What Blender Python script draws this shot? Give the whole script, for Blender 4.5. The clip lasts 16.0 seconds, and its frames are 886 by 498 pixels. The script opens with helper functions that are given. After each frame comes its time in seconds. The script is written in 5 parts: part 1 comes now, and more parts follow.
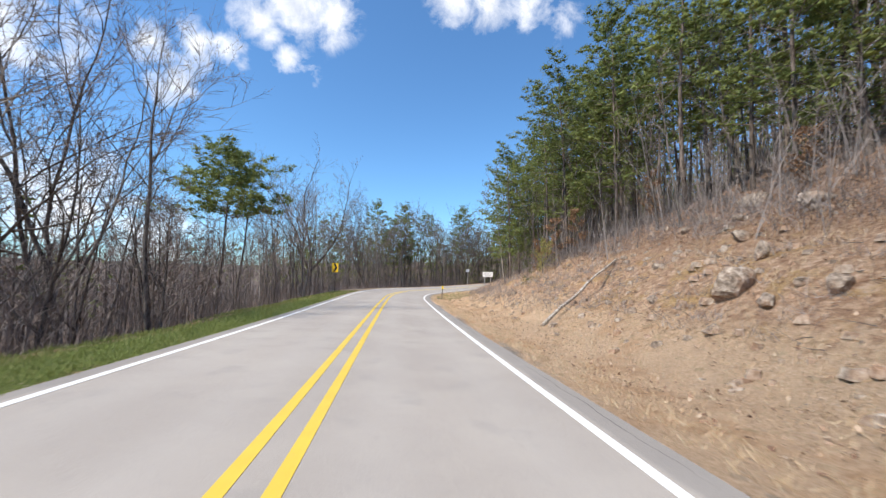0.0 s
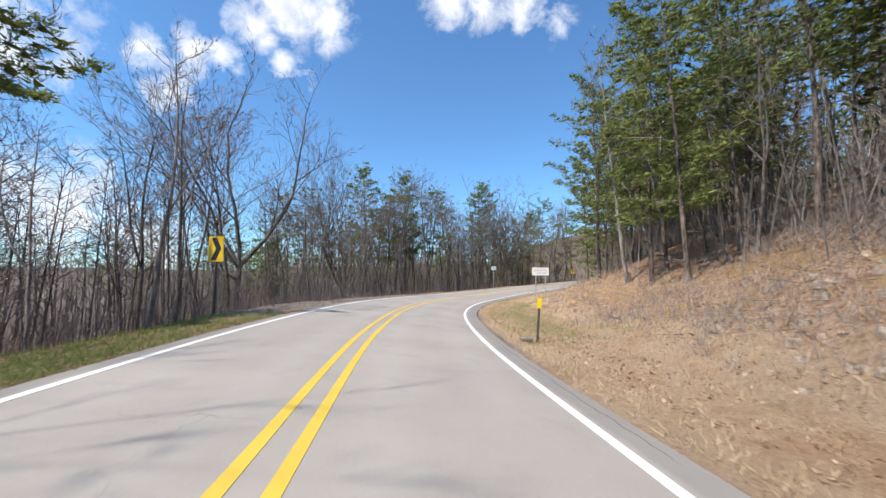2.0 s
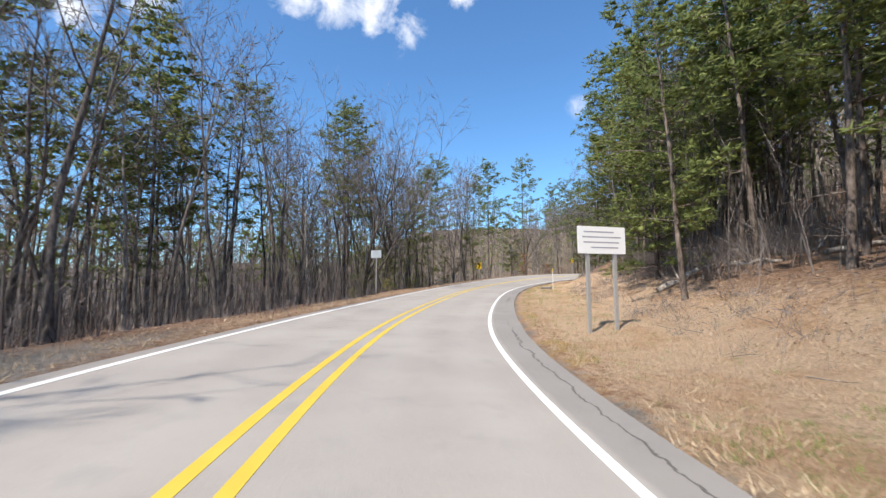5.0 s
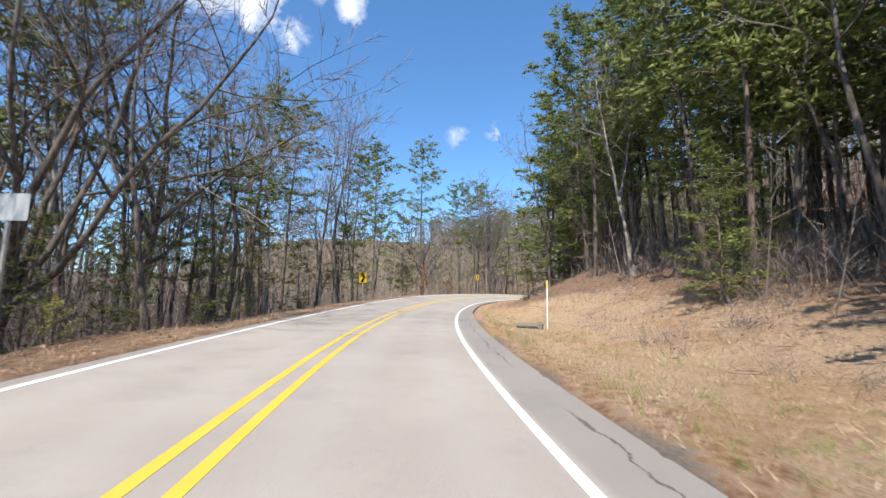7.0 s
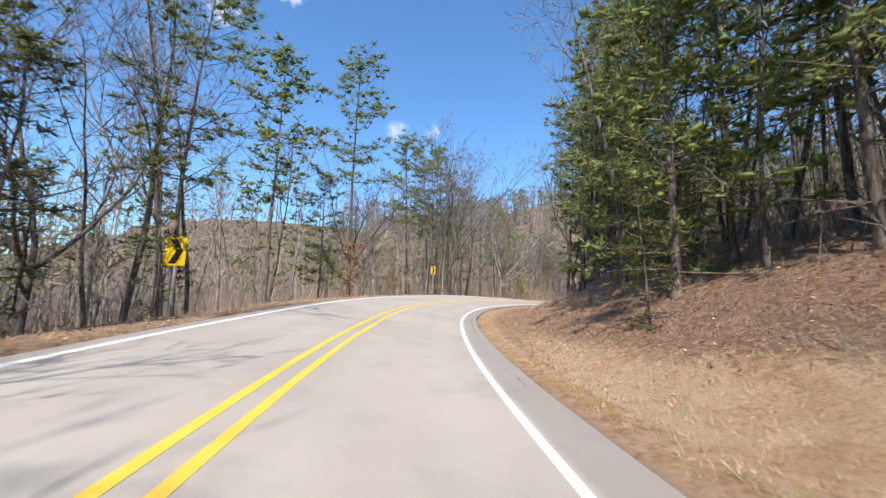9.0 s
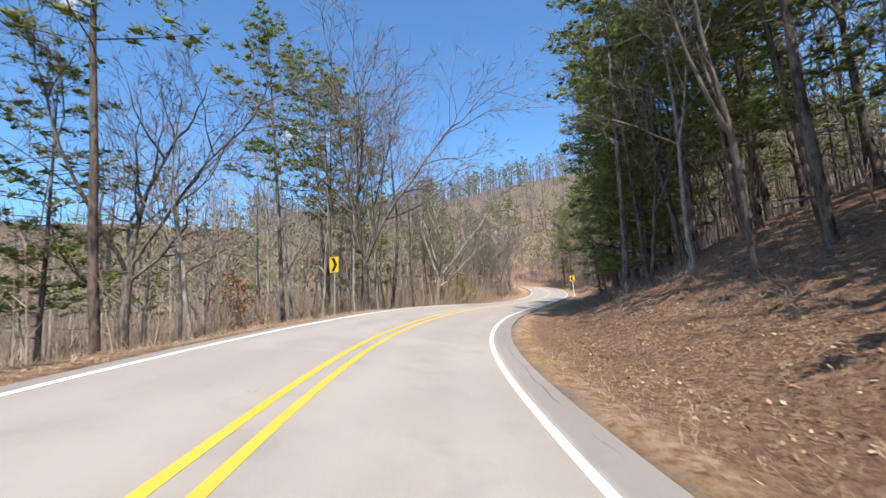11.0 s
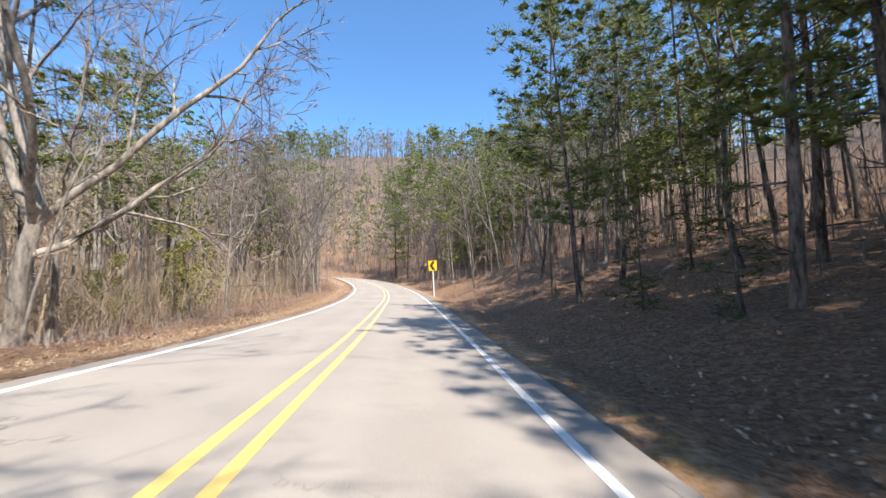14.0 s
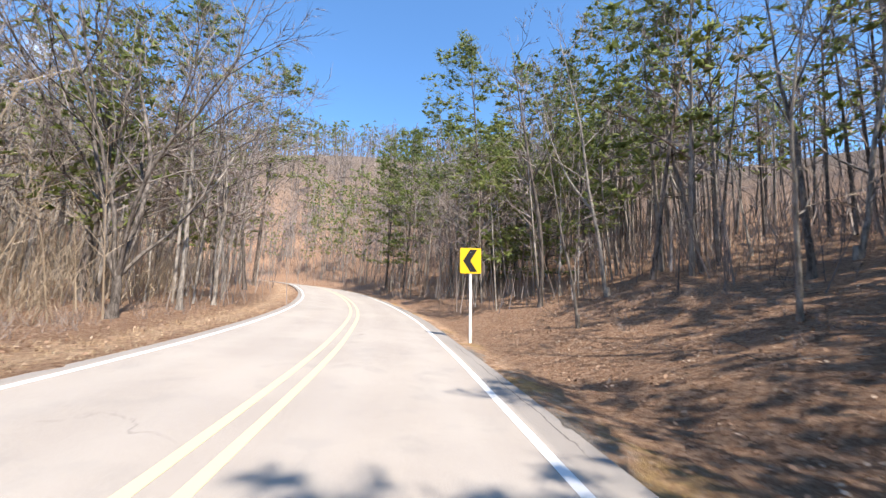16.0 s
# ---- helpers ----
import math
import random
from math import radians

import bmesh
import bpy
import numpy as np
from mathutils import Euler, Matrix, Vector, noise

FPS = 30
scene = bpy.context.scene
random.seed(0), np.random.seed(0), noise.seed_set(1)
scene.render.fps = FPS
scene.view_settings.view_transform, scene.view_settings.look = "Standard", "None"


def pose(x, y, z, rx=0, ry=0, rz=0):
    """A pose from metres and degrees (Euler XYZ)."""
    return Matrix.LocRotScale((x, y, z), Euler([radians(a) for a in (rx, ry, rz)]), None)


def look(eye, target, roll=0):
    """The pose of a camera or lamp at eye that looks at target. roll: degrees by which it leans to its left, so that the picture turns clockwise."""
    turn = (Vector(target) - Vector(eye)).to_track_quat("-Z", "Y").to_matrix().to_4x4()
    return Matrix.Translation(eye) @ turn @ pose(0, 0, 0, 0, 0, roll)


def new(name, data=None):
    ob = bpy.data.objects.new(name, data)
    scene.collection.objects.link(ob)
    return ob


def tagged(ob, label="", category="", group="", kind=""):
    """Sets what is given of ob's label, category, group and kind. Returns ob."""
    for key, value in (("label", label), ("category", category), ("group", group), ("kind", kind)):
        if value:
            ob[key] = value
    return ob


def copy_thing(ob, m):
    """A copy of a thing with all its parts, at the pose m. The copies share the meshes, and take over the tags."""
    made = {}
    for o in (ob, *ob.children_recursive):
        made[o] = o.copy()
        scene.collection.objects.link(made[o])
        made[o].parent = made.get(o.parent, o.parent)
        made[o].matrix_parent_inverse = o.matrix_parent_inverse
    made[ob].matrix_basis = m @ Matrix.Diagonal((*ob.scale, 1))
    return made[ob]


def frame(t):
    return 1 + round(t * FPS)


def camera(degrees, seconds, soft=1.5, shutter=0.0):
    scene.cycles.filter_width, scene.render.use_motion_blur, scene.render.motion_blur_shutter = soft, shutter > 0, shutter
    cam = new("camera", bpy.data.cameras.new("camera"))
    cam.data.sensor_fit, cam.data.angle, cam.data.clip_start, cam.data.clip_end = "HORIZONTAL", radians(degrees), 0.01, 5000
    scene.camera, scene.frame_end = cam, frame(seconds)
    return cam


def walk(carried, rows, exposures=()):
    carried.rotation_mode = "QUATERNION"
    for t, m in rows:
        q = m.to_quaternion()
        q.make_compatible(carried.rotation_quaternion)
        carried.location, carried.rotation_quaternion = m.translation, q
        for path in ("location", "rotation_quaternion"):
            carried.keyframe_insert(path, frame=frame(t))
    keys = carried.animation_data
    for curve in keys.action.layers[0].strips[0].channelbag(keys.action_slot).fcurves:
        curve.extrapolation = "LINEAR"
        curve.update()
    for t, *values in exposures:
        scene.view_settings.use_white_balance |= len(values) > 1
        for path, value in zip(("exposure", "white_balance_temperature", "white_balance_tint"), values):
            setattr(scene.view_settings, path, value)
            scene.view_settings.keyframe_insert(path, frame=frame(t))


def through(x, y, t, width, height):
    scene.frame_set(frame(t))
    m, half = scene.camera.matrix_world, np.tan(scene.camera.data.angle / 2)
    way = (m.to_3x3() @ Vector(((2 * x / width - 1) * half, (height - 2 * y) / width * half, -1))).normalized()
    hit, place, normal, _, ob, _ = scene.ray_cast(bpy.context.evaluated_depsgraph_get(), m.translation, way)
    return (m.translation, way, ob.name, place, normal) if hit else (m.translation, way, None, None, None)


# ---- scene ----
# ---- the drive: seconds, x, y, z, yaw, pitch, roll ----
cam = camera(95.0, 16.0, soft=1.4, shutter=0.12)
PATH = [
    (0.0, 0.00, -0.00, 1.450, -0.00, 4.37, -1.34),
    (0.5, -0.76, 7.00, 1.374, -0.07, 4.60, -1.29),
    (1.0, -1.55, 13.82, 1.314, 0.11, 4.83, -1.46),
    (1.5, -2.26, 20.40, 1.304, 0.26, 5.05, -0.85),
    (2.0, -2.88, 26.67, 1.315, -0.23, 4.73, -0.53),
    (2.5, -3.41, 32.58, 1.332, -1.32, 4.81, -1.03),
    (3.0, -3.80, 38.33, 1.335, -4.19, 5.43, -0.70),
    (3.5, -3.83, 43.93, 1.332, -7.93, 4.84, 0.61),
    (4.0, -3.50, 49.41, 1.323, -12.30, 5.17, 0.68),
    (4.5, -2.71, 54.79, 1.303, -16.88, 4.87, 0.54),
    (5.0, -1.50, 60.06, 1.273, -21.62, 4.91, 0.30),
    (5.5, 0.15, 65.20, 1.268, -26.49, 5.44, 0.02),
    (6.0, 2.22, 70.19, 1.331, -31.29, 6.44, -0.23),
    (6.5, 4.72, 75.01, 1.486, -35.63, 7.67, -0.42),
    (7.0, 7.55, 79.72, 1.701, -39.07, 7.56, -0.60),
    (7.5, 10.56, 84.37, 1.930, -41.73, 7.67, -1.85),
    (8.0, 13.75, 88.78, 2.136, -44.16, 8.20, -2.62),
    (8.5, 17.23, 93.02, 2.351, -46.19, 7.52, -2.74),
    (9.0, 20.80, 97.17, 2.545, -48.48, 7.29, -1.92),
    (9.5, 24.58, 101.15, 2.734, -51.10, 7.20, -0.52),
    (10.0, 28.55, 104.98, 2.936, -53.91, 7.21, 1.06),
    (10.5, 32.76, 108.59, 3.159, -57.02, 7.36, 2.46),
    (11.0, 37.19, 112.02, 3.402, -60.93, 7.57, 3.32),
    (11.5, 42.01, 115.01, 3.611, -65.87, 6.77, 3.19),
    (12.0, 46.96, 117.69, 3.783, -70.89, 6.27, 3.80),
    (12.5, 52.12, 119.78, 3.933, -76.41, 6.19, 3.90),
    (13.0, 57.41, 121.35, 4.057, -81.52, 5.92, 4.00),
    (13.5, 62.81, 122.54, 4.146, -85.39, 5.65, 3.36),
    (14.0, 68.30, 123.42, 4.197, -87.95, 5.31, 1.51),
    (14.5, 73.87, 124.14, 4.223, -89.53, 5.20, 0.73),
    (15.0, 79.51, 124.75, 4.277, -90.31, 5.85, 0.21),
    (15.5, 85.28, 125.39, 4.362, -89.73, 6.16, -1.26),
    (16.0, 91.09, 126.23, 4.501, -88.64, 8.02, -2.44),
]
walk(cam, [(t, pose(x, y, z, 90 + pitch, roll, yaw)) for t, x, y, z, yaw, pitch, roll in PATH],
     exposures=[(0.0, 0.23, 6600, 11), (4.0, 0.28, 6600, 11), (6.5, 0.42, 6650, 11), (8.5, 0.5, 6650, 12), (11.0, 0.5, 6700, 12), (13.0, 0.58, 6850, 12), (14.5, 0.8, 6750, 12), (16.0, 0.85, 6750, 13)])

# ---- sky and sun ----
SUN_AZ, SUN_EL = radians(237), radians(52)
world = bpy.data.worlds.new("world")
scene.world = world
world.use_nodes = True
wn, wl = world.node_tree.nodes, world.node_tree.links
wn.clear()


def wnode(kind, **values):
    n = wn.new(kind)
    for key, value in values.items():
        n.inputs[key.replace("_", " ")].default_value = value
    return n


sky = wn.new("ShaderNodeTexSky")
sky.sky_type, sky.sun_disc = "NISHITA", False
sky.sun_elevation, sky.sun_rotation = SUN_EL, SUN_AZ
sky.air_density, sky.dust_density, sky.ozone_density, sky.altitude = 1.0, 0.6, 2.0, 300
coord = wn.new("ShaderNodeTexCoord")


def wmath(op, a, b=None, clamp=False):
    n = wn.new("ShaderNodeMath")
    n.operation, n.use_clamp = op, clamp
    for i, v in enumerate((a, b)):
        if v is None:
            continue
        if isinstance(v, (int, float)):
            n.inputs[i].default_value = v
        else:
            wl.new(v, n.inputs[i])
    return n.outputs[0]


# fair-weather cumulus: azimuth, elevation, half size in degrees
CLOUDS = ((-21.9, 33.5, 5.5), (-26.5, 31.0, 3.2), (-17.5, 33.0, 4.0), (-22.6, 27.6, 2.3), (-20.4, 26.4, 2.0), (-24.4, 29.2, 2.2), (-33.1, 26.2, 3.0), (-37.0, 25.0, 2.6), (-29.4, 26.6, 2.4), (-34.8, 21.4, 2.8), (-50.0, 24.0, 8.0), (-55.0, 33.0, 7.0),
          (0.5, 36.0, 3.2), (6.3, 35.2, 3.4), (12.0, 35.5, 3.4), (16.2, 33.2, 2.0), (41.2, 23.0, 1.2), (46.8, 23.1, 1.1), (24.3, 37.6, 2.4), (20.0, 40.0, 3.0),
          (-75.0, 16.0, 8.0), (-58.0, 13.0, 9.0), (-43.0, 7.0, 7.0), (-36.0, 4.0, 5.0), (-90.0, 24.0, 8.0), (150.0, 40.0, 9.0), (-150.0, 30.0, 9.0))
cover = None
for az, el, half in CLOUDS:
    d = (math.cos(radians(el)) * math.sin(radians(az)), math.cos(radians(el)) * math.cos(radians(az)), math.sin(radians(el)))
    dot = wn.new("ShaderNodeVectorMath")
    dot.operation = "DOT_PRODUCT"
    wl.new(coord.outputs["Generated"], dot.inputs[0])
    dot.inputs[1].default_value = d
    ang = wmath("ARCCOSINE", dot.outputs["Value"])
    blob = wmath("MULTIPLY", wmath("SUBTRACT", 1.0, wmath("DIVIDE", ang, radians(half))), 1.0 if half > 2 else 0.3)
    cover = blob if cover is None else wmath("MAXIMUM", cover, blob)
billow = wnode("ShaderNodeTexNoise", Scale=16.0, Detail=9.0, Roughness=0.62, Distortion=0.3)
wl.new(coord.outputs["Generated"], billow.inputs["Vector"])
lumps = wmath("MULTIPLY", wmath("SUBTRACT", billow.outputs["Fac"], 0.5), 3.2)
dense = wmath("MULTIPLY", wmath("ADD", cover, wmath("SUBTRACT", lumps, 0.0)), 0.95, clamp=True)
shape = wmath("MULTIPLY", dense, wmath("MULTIPLY", wmath("ADD", cover, 0.25), 3.0, clamp=True))
# cloud body: bright tops, greyer bases
tone = wnode("ShaderNodeTexNoise", Scale=14.0, Detail=6.0, Roughness=0.6)
wl.new(coord.outputs["Generated"], tone.inputs["Vector"])
ramp = wn.new("ShaderNodeValToRGB")
wl.new(tone.outputs["Fac"], ramp.inputs["Fac"])
ramp.color_ramp.elements[0].position, ramp.color_ramp.elements[0].color = 0.3, (4.6, 5.0, 5.7, 1)
ramp.color_ramp.elements[1].position, ramp.color_ramp.elements[1].color = 0.7, (8.0, 8.1, 8.3, 1)
tint = wn.new("ShaderNodeMix")
tint.data_type, tint.blend_type = "RGBA", "MULTIPLY"
tint.inputs["Factor"].default_value = 1.0
wl.new(sky.outputs["Color"], tint.inputs[6])
tint.inputs[7].default_value = (0.66, 1.02, 1.26, 1)
mix = wn.new("ShaderNodeMix")
mix.data_type = "RGBA"
wl.new(wmath("MULTIPLY", shape, 0.95), mix.inputs["Factor"])
wl.new(tint.outputs[2], mix.inputs[6])
wl.new(ramp.outputs["Color"], mix.inputs[7])
back = wnode("ShaderNodeBackground", Strength=0.15)
wl.new(mix.outputs[2], back.inputs["Color"])
wout = wn.new("ShaderNodeOutputWorld")
wl.new(back.outputs[0], wout.inputs["Surface"])

sun = new("sun", bpy.data.lights.new("sun", "SUN"))
sun.data.energy, sun.data.angle, sun.data.color = 5.0, radians(0.53), (1.0, 0.94, 0.85)
sun_from = Vector((math.sin(SUN_AZ) * math.cos(SUN_EL), math.cos(SUN_AZ) * math.cos(SUN_EL), math.sin(SUN_EL)))
sun.matrix_world = look(sun_from * 300, (0, 0, 0))


# ---- materials ----
class Shader:
    """A principled material with short ways to add noise, ramps, attributes and bump."""

    def __init__(self, name, rough=0.9, spec=0.3, metal=0.0):
        self.mat = bpy.data.materials.new(name)
        self.mat.use_nodes = True
        self.nodes, self.links = self.mat.node_tree.nodes, self.mat.node_tree.links
        self.out = self.nodes["Principled BSDF"]
        self.out.inputs["Roughness"].default_value = rough
        self.out.inputs["Specular IOR Level"].default_value = spec
        self.out.inputs["Metallic"].default_value = metal
        self.where = self.nodes.new("ShaderNodeTexCoord").outputs["Object"]

    def put(self, value, socket):
        if isinstance(value, (int, float)):
            socket.default_value = value
        elif isinstance(value, tuple):
            socket.default_value = (*value, 1) if len(value) == 3 else value
        else:
            self.links.new(value, socket)

    def stretch(self, x, y, z):
        n = self.nodes.new("ShaderNodeMapping")
        n.inputs["Scale"].default_value = (x, y, z)
        self.links.new(self.where, n.inputs["Vector"])
        return n.outputs[0]

    def noise(self, scale, detail=4.0, rough=0.55, vector=None):
        n = self.nodes.new("ShaderNodeTexNoise")
        n.inputs["Scale"].default_value, n.inputs["Detail"].default_value, n.inputs["Roughness"].default_value = scale, detail, rough
        self.links.new(vector or self.where, n.inputs["Vector"])
        return n.outputs["Fac"]

    def cells(self, scale, feature="F1", vector=None):
        n = self.nodes.new("ShaderNodeTexVoronoi")
        n.feature = feature
        n.inputs["Scale"].default_value = scale
        self.links.new(vector or self.where, n.inputs["Vector"])
        return n.outputs["Distance"], (n.outputs["Color"] if feature == "F1" else None)

    def ramp(self, value, *stops):
        n = self.nodes.new("ShaderNodeValToRGB")
        self.put(value, n.inputs["Fac"])
        while len(n.color_ramp.elements) < len(stops):
            n.color_ramp.elements.new(0.5)
        for e, (at, col) in zip(n.color_ramp.elements, stops):
            e.position, e.color = at, (*col, 1)
        return n.outputs["Color"]

    def step(self, value, low, high):
        n = self.nodes.new("ShaderNodeMapRange")
        self.put(value, n.inputs["Value"])
        n.inputs["From Min"].default_value, n.inputs["From Max"].default_value = low, high
        return n.outputs["Result"]

    def math(self, op, a, b=0.0):
        n = self.nodes.new("ShaderNodeMath")
        n.operation = op
        self.put(a, n.inputs[0])
        self.put(b, n.inputs[1])
        return n.outputs[0]

    def blend(self, fac, a, b, kind="MIX"):
        n = self.nodes.new("ShaderNodeMix")
        n.data_type, n.blend_type = "RGBA", kind
        self.put(fac, n.inputs["Factor"])
        self.put(a, n.inputs[6])
        self.put(b, n.inputs[7])
        return n.outputs[2]

    def attribute(self, name):
        n = self.nodes.new("ShaderNodeAttribute")
        n.attribute_name = name
        return n.outputs["Fac"]

    def island(self):
        return self.nodes.new("ShaderNodeNewGeometry").outputs["Random Per Island"]

    def each(self):
        return self.nodes.new("ShaderNodeObjectInfo").outputs["Random"]

    def done(self, colour, bump=None, strength=0.4, dist=0.02, through=0.0):
        self.put(colour, self.out.inputs["Base Color"])
        if bump is not None:
            n = self.nodes.new("ShaderNodeBump")
            n.inputs["Strength"].default_value, n.inputs["Distance"].default_value = strength, dist
            self.links.new(bump, n.inputs["Height"])
            self.links.new(n.outputs[0], self.out.inputs["Normal"])
        if through:
            t = self.nodes.new("ShaderNodeBsdfTranslucent")
            self.put(colour, t.inputs["Color"])
            m = self.nodes.new("ShaderNodeMixShader")
            m.inputs["Fac"].default_value = through
            self.links.new(self.out.outputs[0], m.inputs[1])
            self.links.new(t.outputs[0], m.inputs[2])
            self.links.new(m.outputs[0], self.nodes["Material Output"].inputs["Surface"])
        return self.mat


def make_asphalt():
    s = Shader("asphalt", 0.88, 0.25)
    stone = s.noise(160, 3, 0.7)
    worn = s.noise(0.35, 5, 0.6)
    streak = s.noise(1.3, 4, 0.6)
    col = s.ramp(stone, (0.3, (0.225, 0.2, 0.178)), (0.7, (0.455, 0.405, 0.355)))
    col = s.blend(s.math("MULTIPLY", s.step(worn, 0.42, 0.62), 0.45), col, (0.43, 0.385, 0.335))
    col = s.blend(s.math("MULTIPLY", s.step(streak, 0.56, 0.68), 0.3), col, (0.24, 0.23, 0.215))
    u = s.math("ABSOLUTE", s.attribute("across"))
    lane = s.math("ABSOLUTE", s.math("SUBTRACT", u, 1.6))
    track = s.math("SUBTRACT", 1.0, s.step(s.math("ABSOLUTE", s.math("SUBTRACT", lane, 0.75)), 0.1, 0.5))
    col = s.blend(s.math("MULTIPLY", track, 0.16), col, (0.45, 0.418, 0.38))
    col = s.blend(s.math("MULTIPLY", s.step(s.math("ADD", u, s.math("MULTIPLY", streak, 0.15)), 3.28, 3.36), 0.4), col, (0.16, 0.152, 0.145))
    warp = s.nodes.new("ShaderNodeTexNoise")
    warp.inputs["Scale"].default_value, warp.inputs["Detail"].default_value = 1.6, 5.0
    s.links.new(s.where, warp.inputs["Vector"])
    moved = s.nodes.new("ShaderNodeVectorMath")
    moved.operation = "MULTIPLY_ADD"
    s.links.new(warp.outputs["Color"], moved.inputs[0])
    moved.inputs[1].default_value = (1.6, 1.6, 1.6)
    s.links.new(s.where, moved.inputs[2])
    crack, _ = s.cells(0.22, "DISTANCE_TO_EDGE", moved.outputs[0])
    gap = s.math("MULTIPLY", s.math("LESS_THAN", crack, 0.0032), s.step(s.noise(0.13, 3), 0.56, 0.62))
    col = s.blend(s.math("MULTIPLY", gap, 0.4), col, (0.06, 0.057, 0.053))
    drift = s.math("ADD", s.attribute("across"), s.math("MULTIPLY", s.math("SUBTRACT", s.noise(0.9, 6, 0.7), 0.5), 0.35))
    seam = s.math("MULTIPLY", s.math("LESS_THAN", s.math("ABSOLUTE", s.math("SUBTRACT", drift, 3.56)), 0.011), s.step(s.noise(0.2, 3), 0.46, 0.54))
    col = s.blend(s.math("MULTIPLY", seam, 0.75), col, (0.07, 0.062, 0.056))
    return s.done(col, stone, 0.25, 0.006)


def make_paint(name, colour, under=0.35, fade=0.0):
    """Road paint; fade: how far the colour is blended to pale tan beyond the second bend."""
    s = Shader(name, 0.6, 0.4)
    wear = s.step(s.noise(24, 6, 0.7), 0.60, 0.74)
    old = s.nodes.new("ShaderNodeSeparateXYZ")
    s.links.new(s.where, old.inputs[0])
    # share of pale tan, growing from x = 58 to x = 92
    old = s.math("MULTIPLY", s.step(old.outputs["X"], 58.0, 92.0), fade)
    dirt = s.noise(2.2, 4)
    col = s.blend(s.math("MULTIPLY", s.step(dirt, 0.4, 0.75), 0.25), colour, tuple(c * 0.6 for c in colour))
    col = s.blend(old, col, (0.6, 0.53, 0.38))
    return s.done(s.blend(s.math("MULTIPLY", wear, under), col, (0.22, 0.21, 0.20)), s.noise(120, 2), 0.2, 0.004)


def make_ground():
    s = Shader("forest_floor", 0.95, 0.15)
    fine, mid, broad = s.noise(26, 6, 0.75), s.noise(4.5, 6, 0.7), s.noise(0.35, 4, 0.6)
    cell, hue = s.cells(11)
    leaf = s.ramp(fine, (0.36, (0.13, 0.068, 0.042)), (0.5, (0.42, 0.25, 0.155)), (0.64, (0.68, 0.47, 0.32)))
    leaf = s.blend(0.45, leaf, s.ramp(hue, (0.2, (0.14, 0.075, 0.047)), (0.5, (0.36, 0.215, 0.135)), (0.8, (0.6, 0.42, 0.29))))
    leaf = s.blend(s.math("MULTIPLY", s.step(mid, 0.45, 0.7), 0.5), leaf, (0.24, 0.14, 0.09))
    clay = s.ramp(mid, (0.36, (0.37, 0.2, 0.115)), (0.5, (0.63, 0.4, 0.25)), (0.66, (0.78, 0.575, 0.41)))
    clay = s.blend(s.math("MULTIPLY", s.step(s.noise(0.7, 5, 0.65), 0.5, 0.6), 0.85), clay, s.ramp(fine, (0.35, (0.42, 0.245, 0.08)), (0.65, (0.76, 0.52, 0.22))))
    straw = s.ramp(fine, (0.34, (0.5, 0.325, 0.195)), (0.5, (0.76, 0.53, 0.34)), (0.66, (0.86, 0.67, 0.48)))
    straw = s.blend(s.math("MULTIPLY", s.step(s.noise(0.45, 5, 0.65), 0.5, 0.6), 0.6), straw, s.ramp(mid, (0.36, (0.44, 0.23, 0.115)), (0.62, (0.72, 0.45, 0.26))))
    straw = s.blend(s.math("MULTIPLY", s.step(s.noise(1.9, 5, 0.7), 0.58, 0.68), 0.4), straw, (0.36, 0.29, 0.15))
    green = s.ramp(fine, (0.3, (0.09, 0.115, 0.03)), (0.52, (0.2, 0.25, 0.06)), (0.74, (0.36, 0.38, 0.14)))
    stone = s.ramp(fine, (0.3, (0.16, 0.14, 0.12)), (0.52, (0.34, 0.3, 0.26)), (0.72, (0.52, 0.48, 0.43)))
    chip, chip_hue = s.cells(5.5)
    wob = s.math("MULTIPLY", s.math("SUBTRACT", mid, 0.5), 1.2)

    def mask(name):
        return s.step(s.math("ADD", s.attribute(name), wob), 0.35, 0.7)

    leaf = s.blend(s.math("MULTIPLY", s.step(s.noise(9, 5, 0.8), 0.52, 0.62), 0.4), leaf, (0.15, 0.09, 0.06))
    col = s.blend(mask("clay"), leaf, clay)
    col = s.blend(mask("straw"), col, straw)
    col = s.blend(mask("grass"), col, green)
    col = s.blend(mask("gravel"), col, stone)
    col = s.blend(s.math("MULTIPLY", s.step(broad, 0.45, 0.7), 0.15), col, (0.34, 0.21, 0.14))
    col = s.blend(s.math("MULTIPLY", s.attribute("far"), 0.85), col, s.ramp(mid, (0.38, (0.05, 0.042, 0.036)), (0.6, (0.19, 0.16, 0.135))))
    col = s.blend(s.math("MULTIPLY", s.math("LESS_THAN", chip, 0.16), 0.4), col, (0.55, 0.43, 0.32))
    return s.done(col, s.math("ADD", fine, s.math("MULTIPLY", mid, 1.5)), 1.0, 0.14)


def make_bark(name, dark, light, scale=9.0, lift=0.03):
    s = Shader(name, 0.92, 0.2)
    v = s.stretch(1, 1, 0.22)
    ridge, patch = s.noise(scale, 6, 0.7, v), s.noise(1.1, 4, 0.6)
    col = s.ramp(ridge, (0.4, dark), (0.6, light))
    col = s.blend(s.math("MULTIPLY", s.step(patch, 0.5, 0.68), 0.45), col, tuple(min(1, c * 1.7) for c in light))
    col = s.blend(s.math("MULTIPLY", s.each(), 0.4), col, dark)
    return s.done(col, ridge, 0.9, lift)


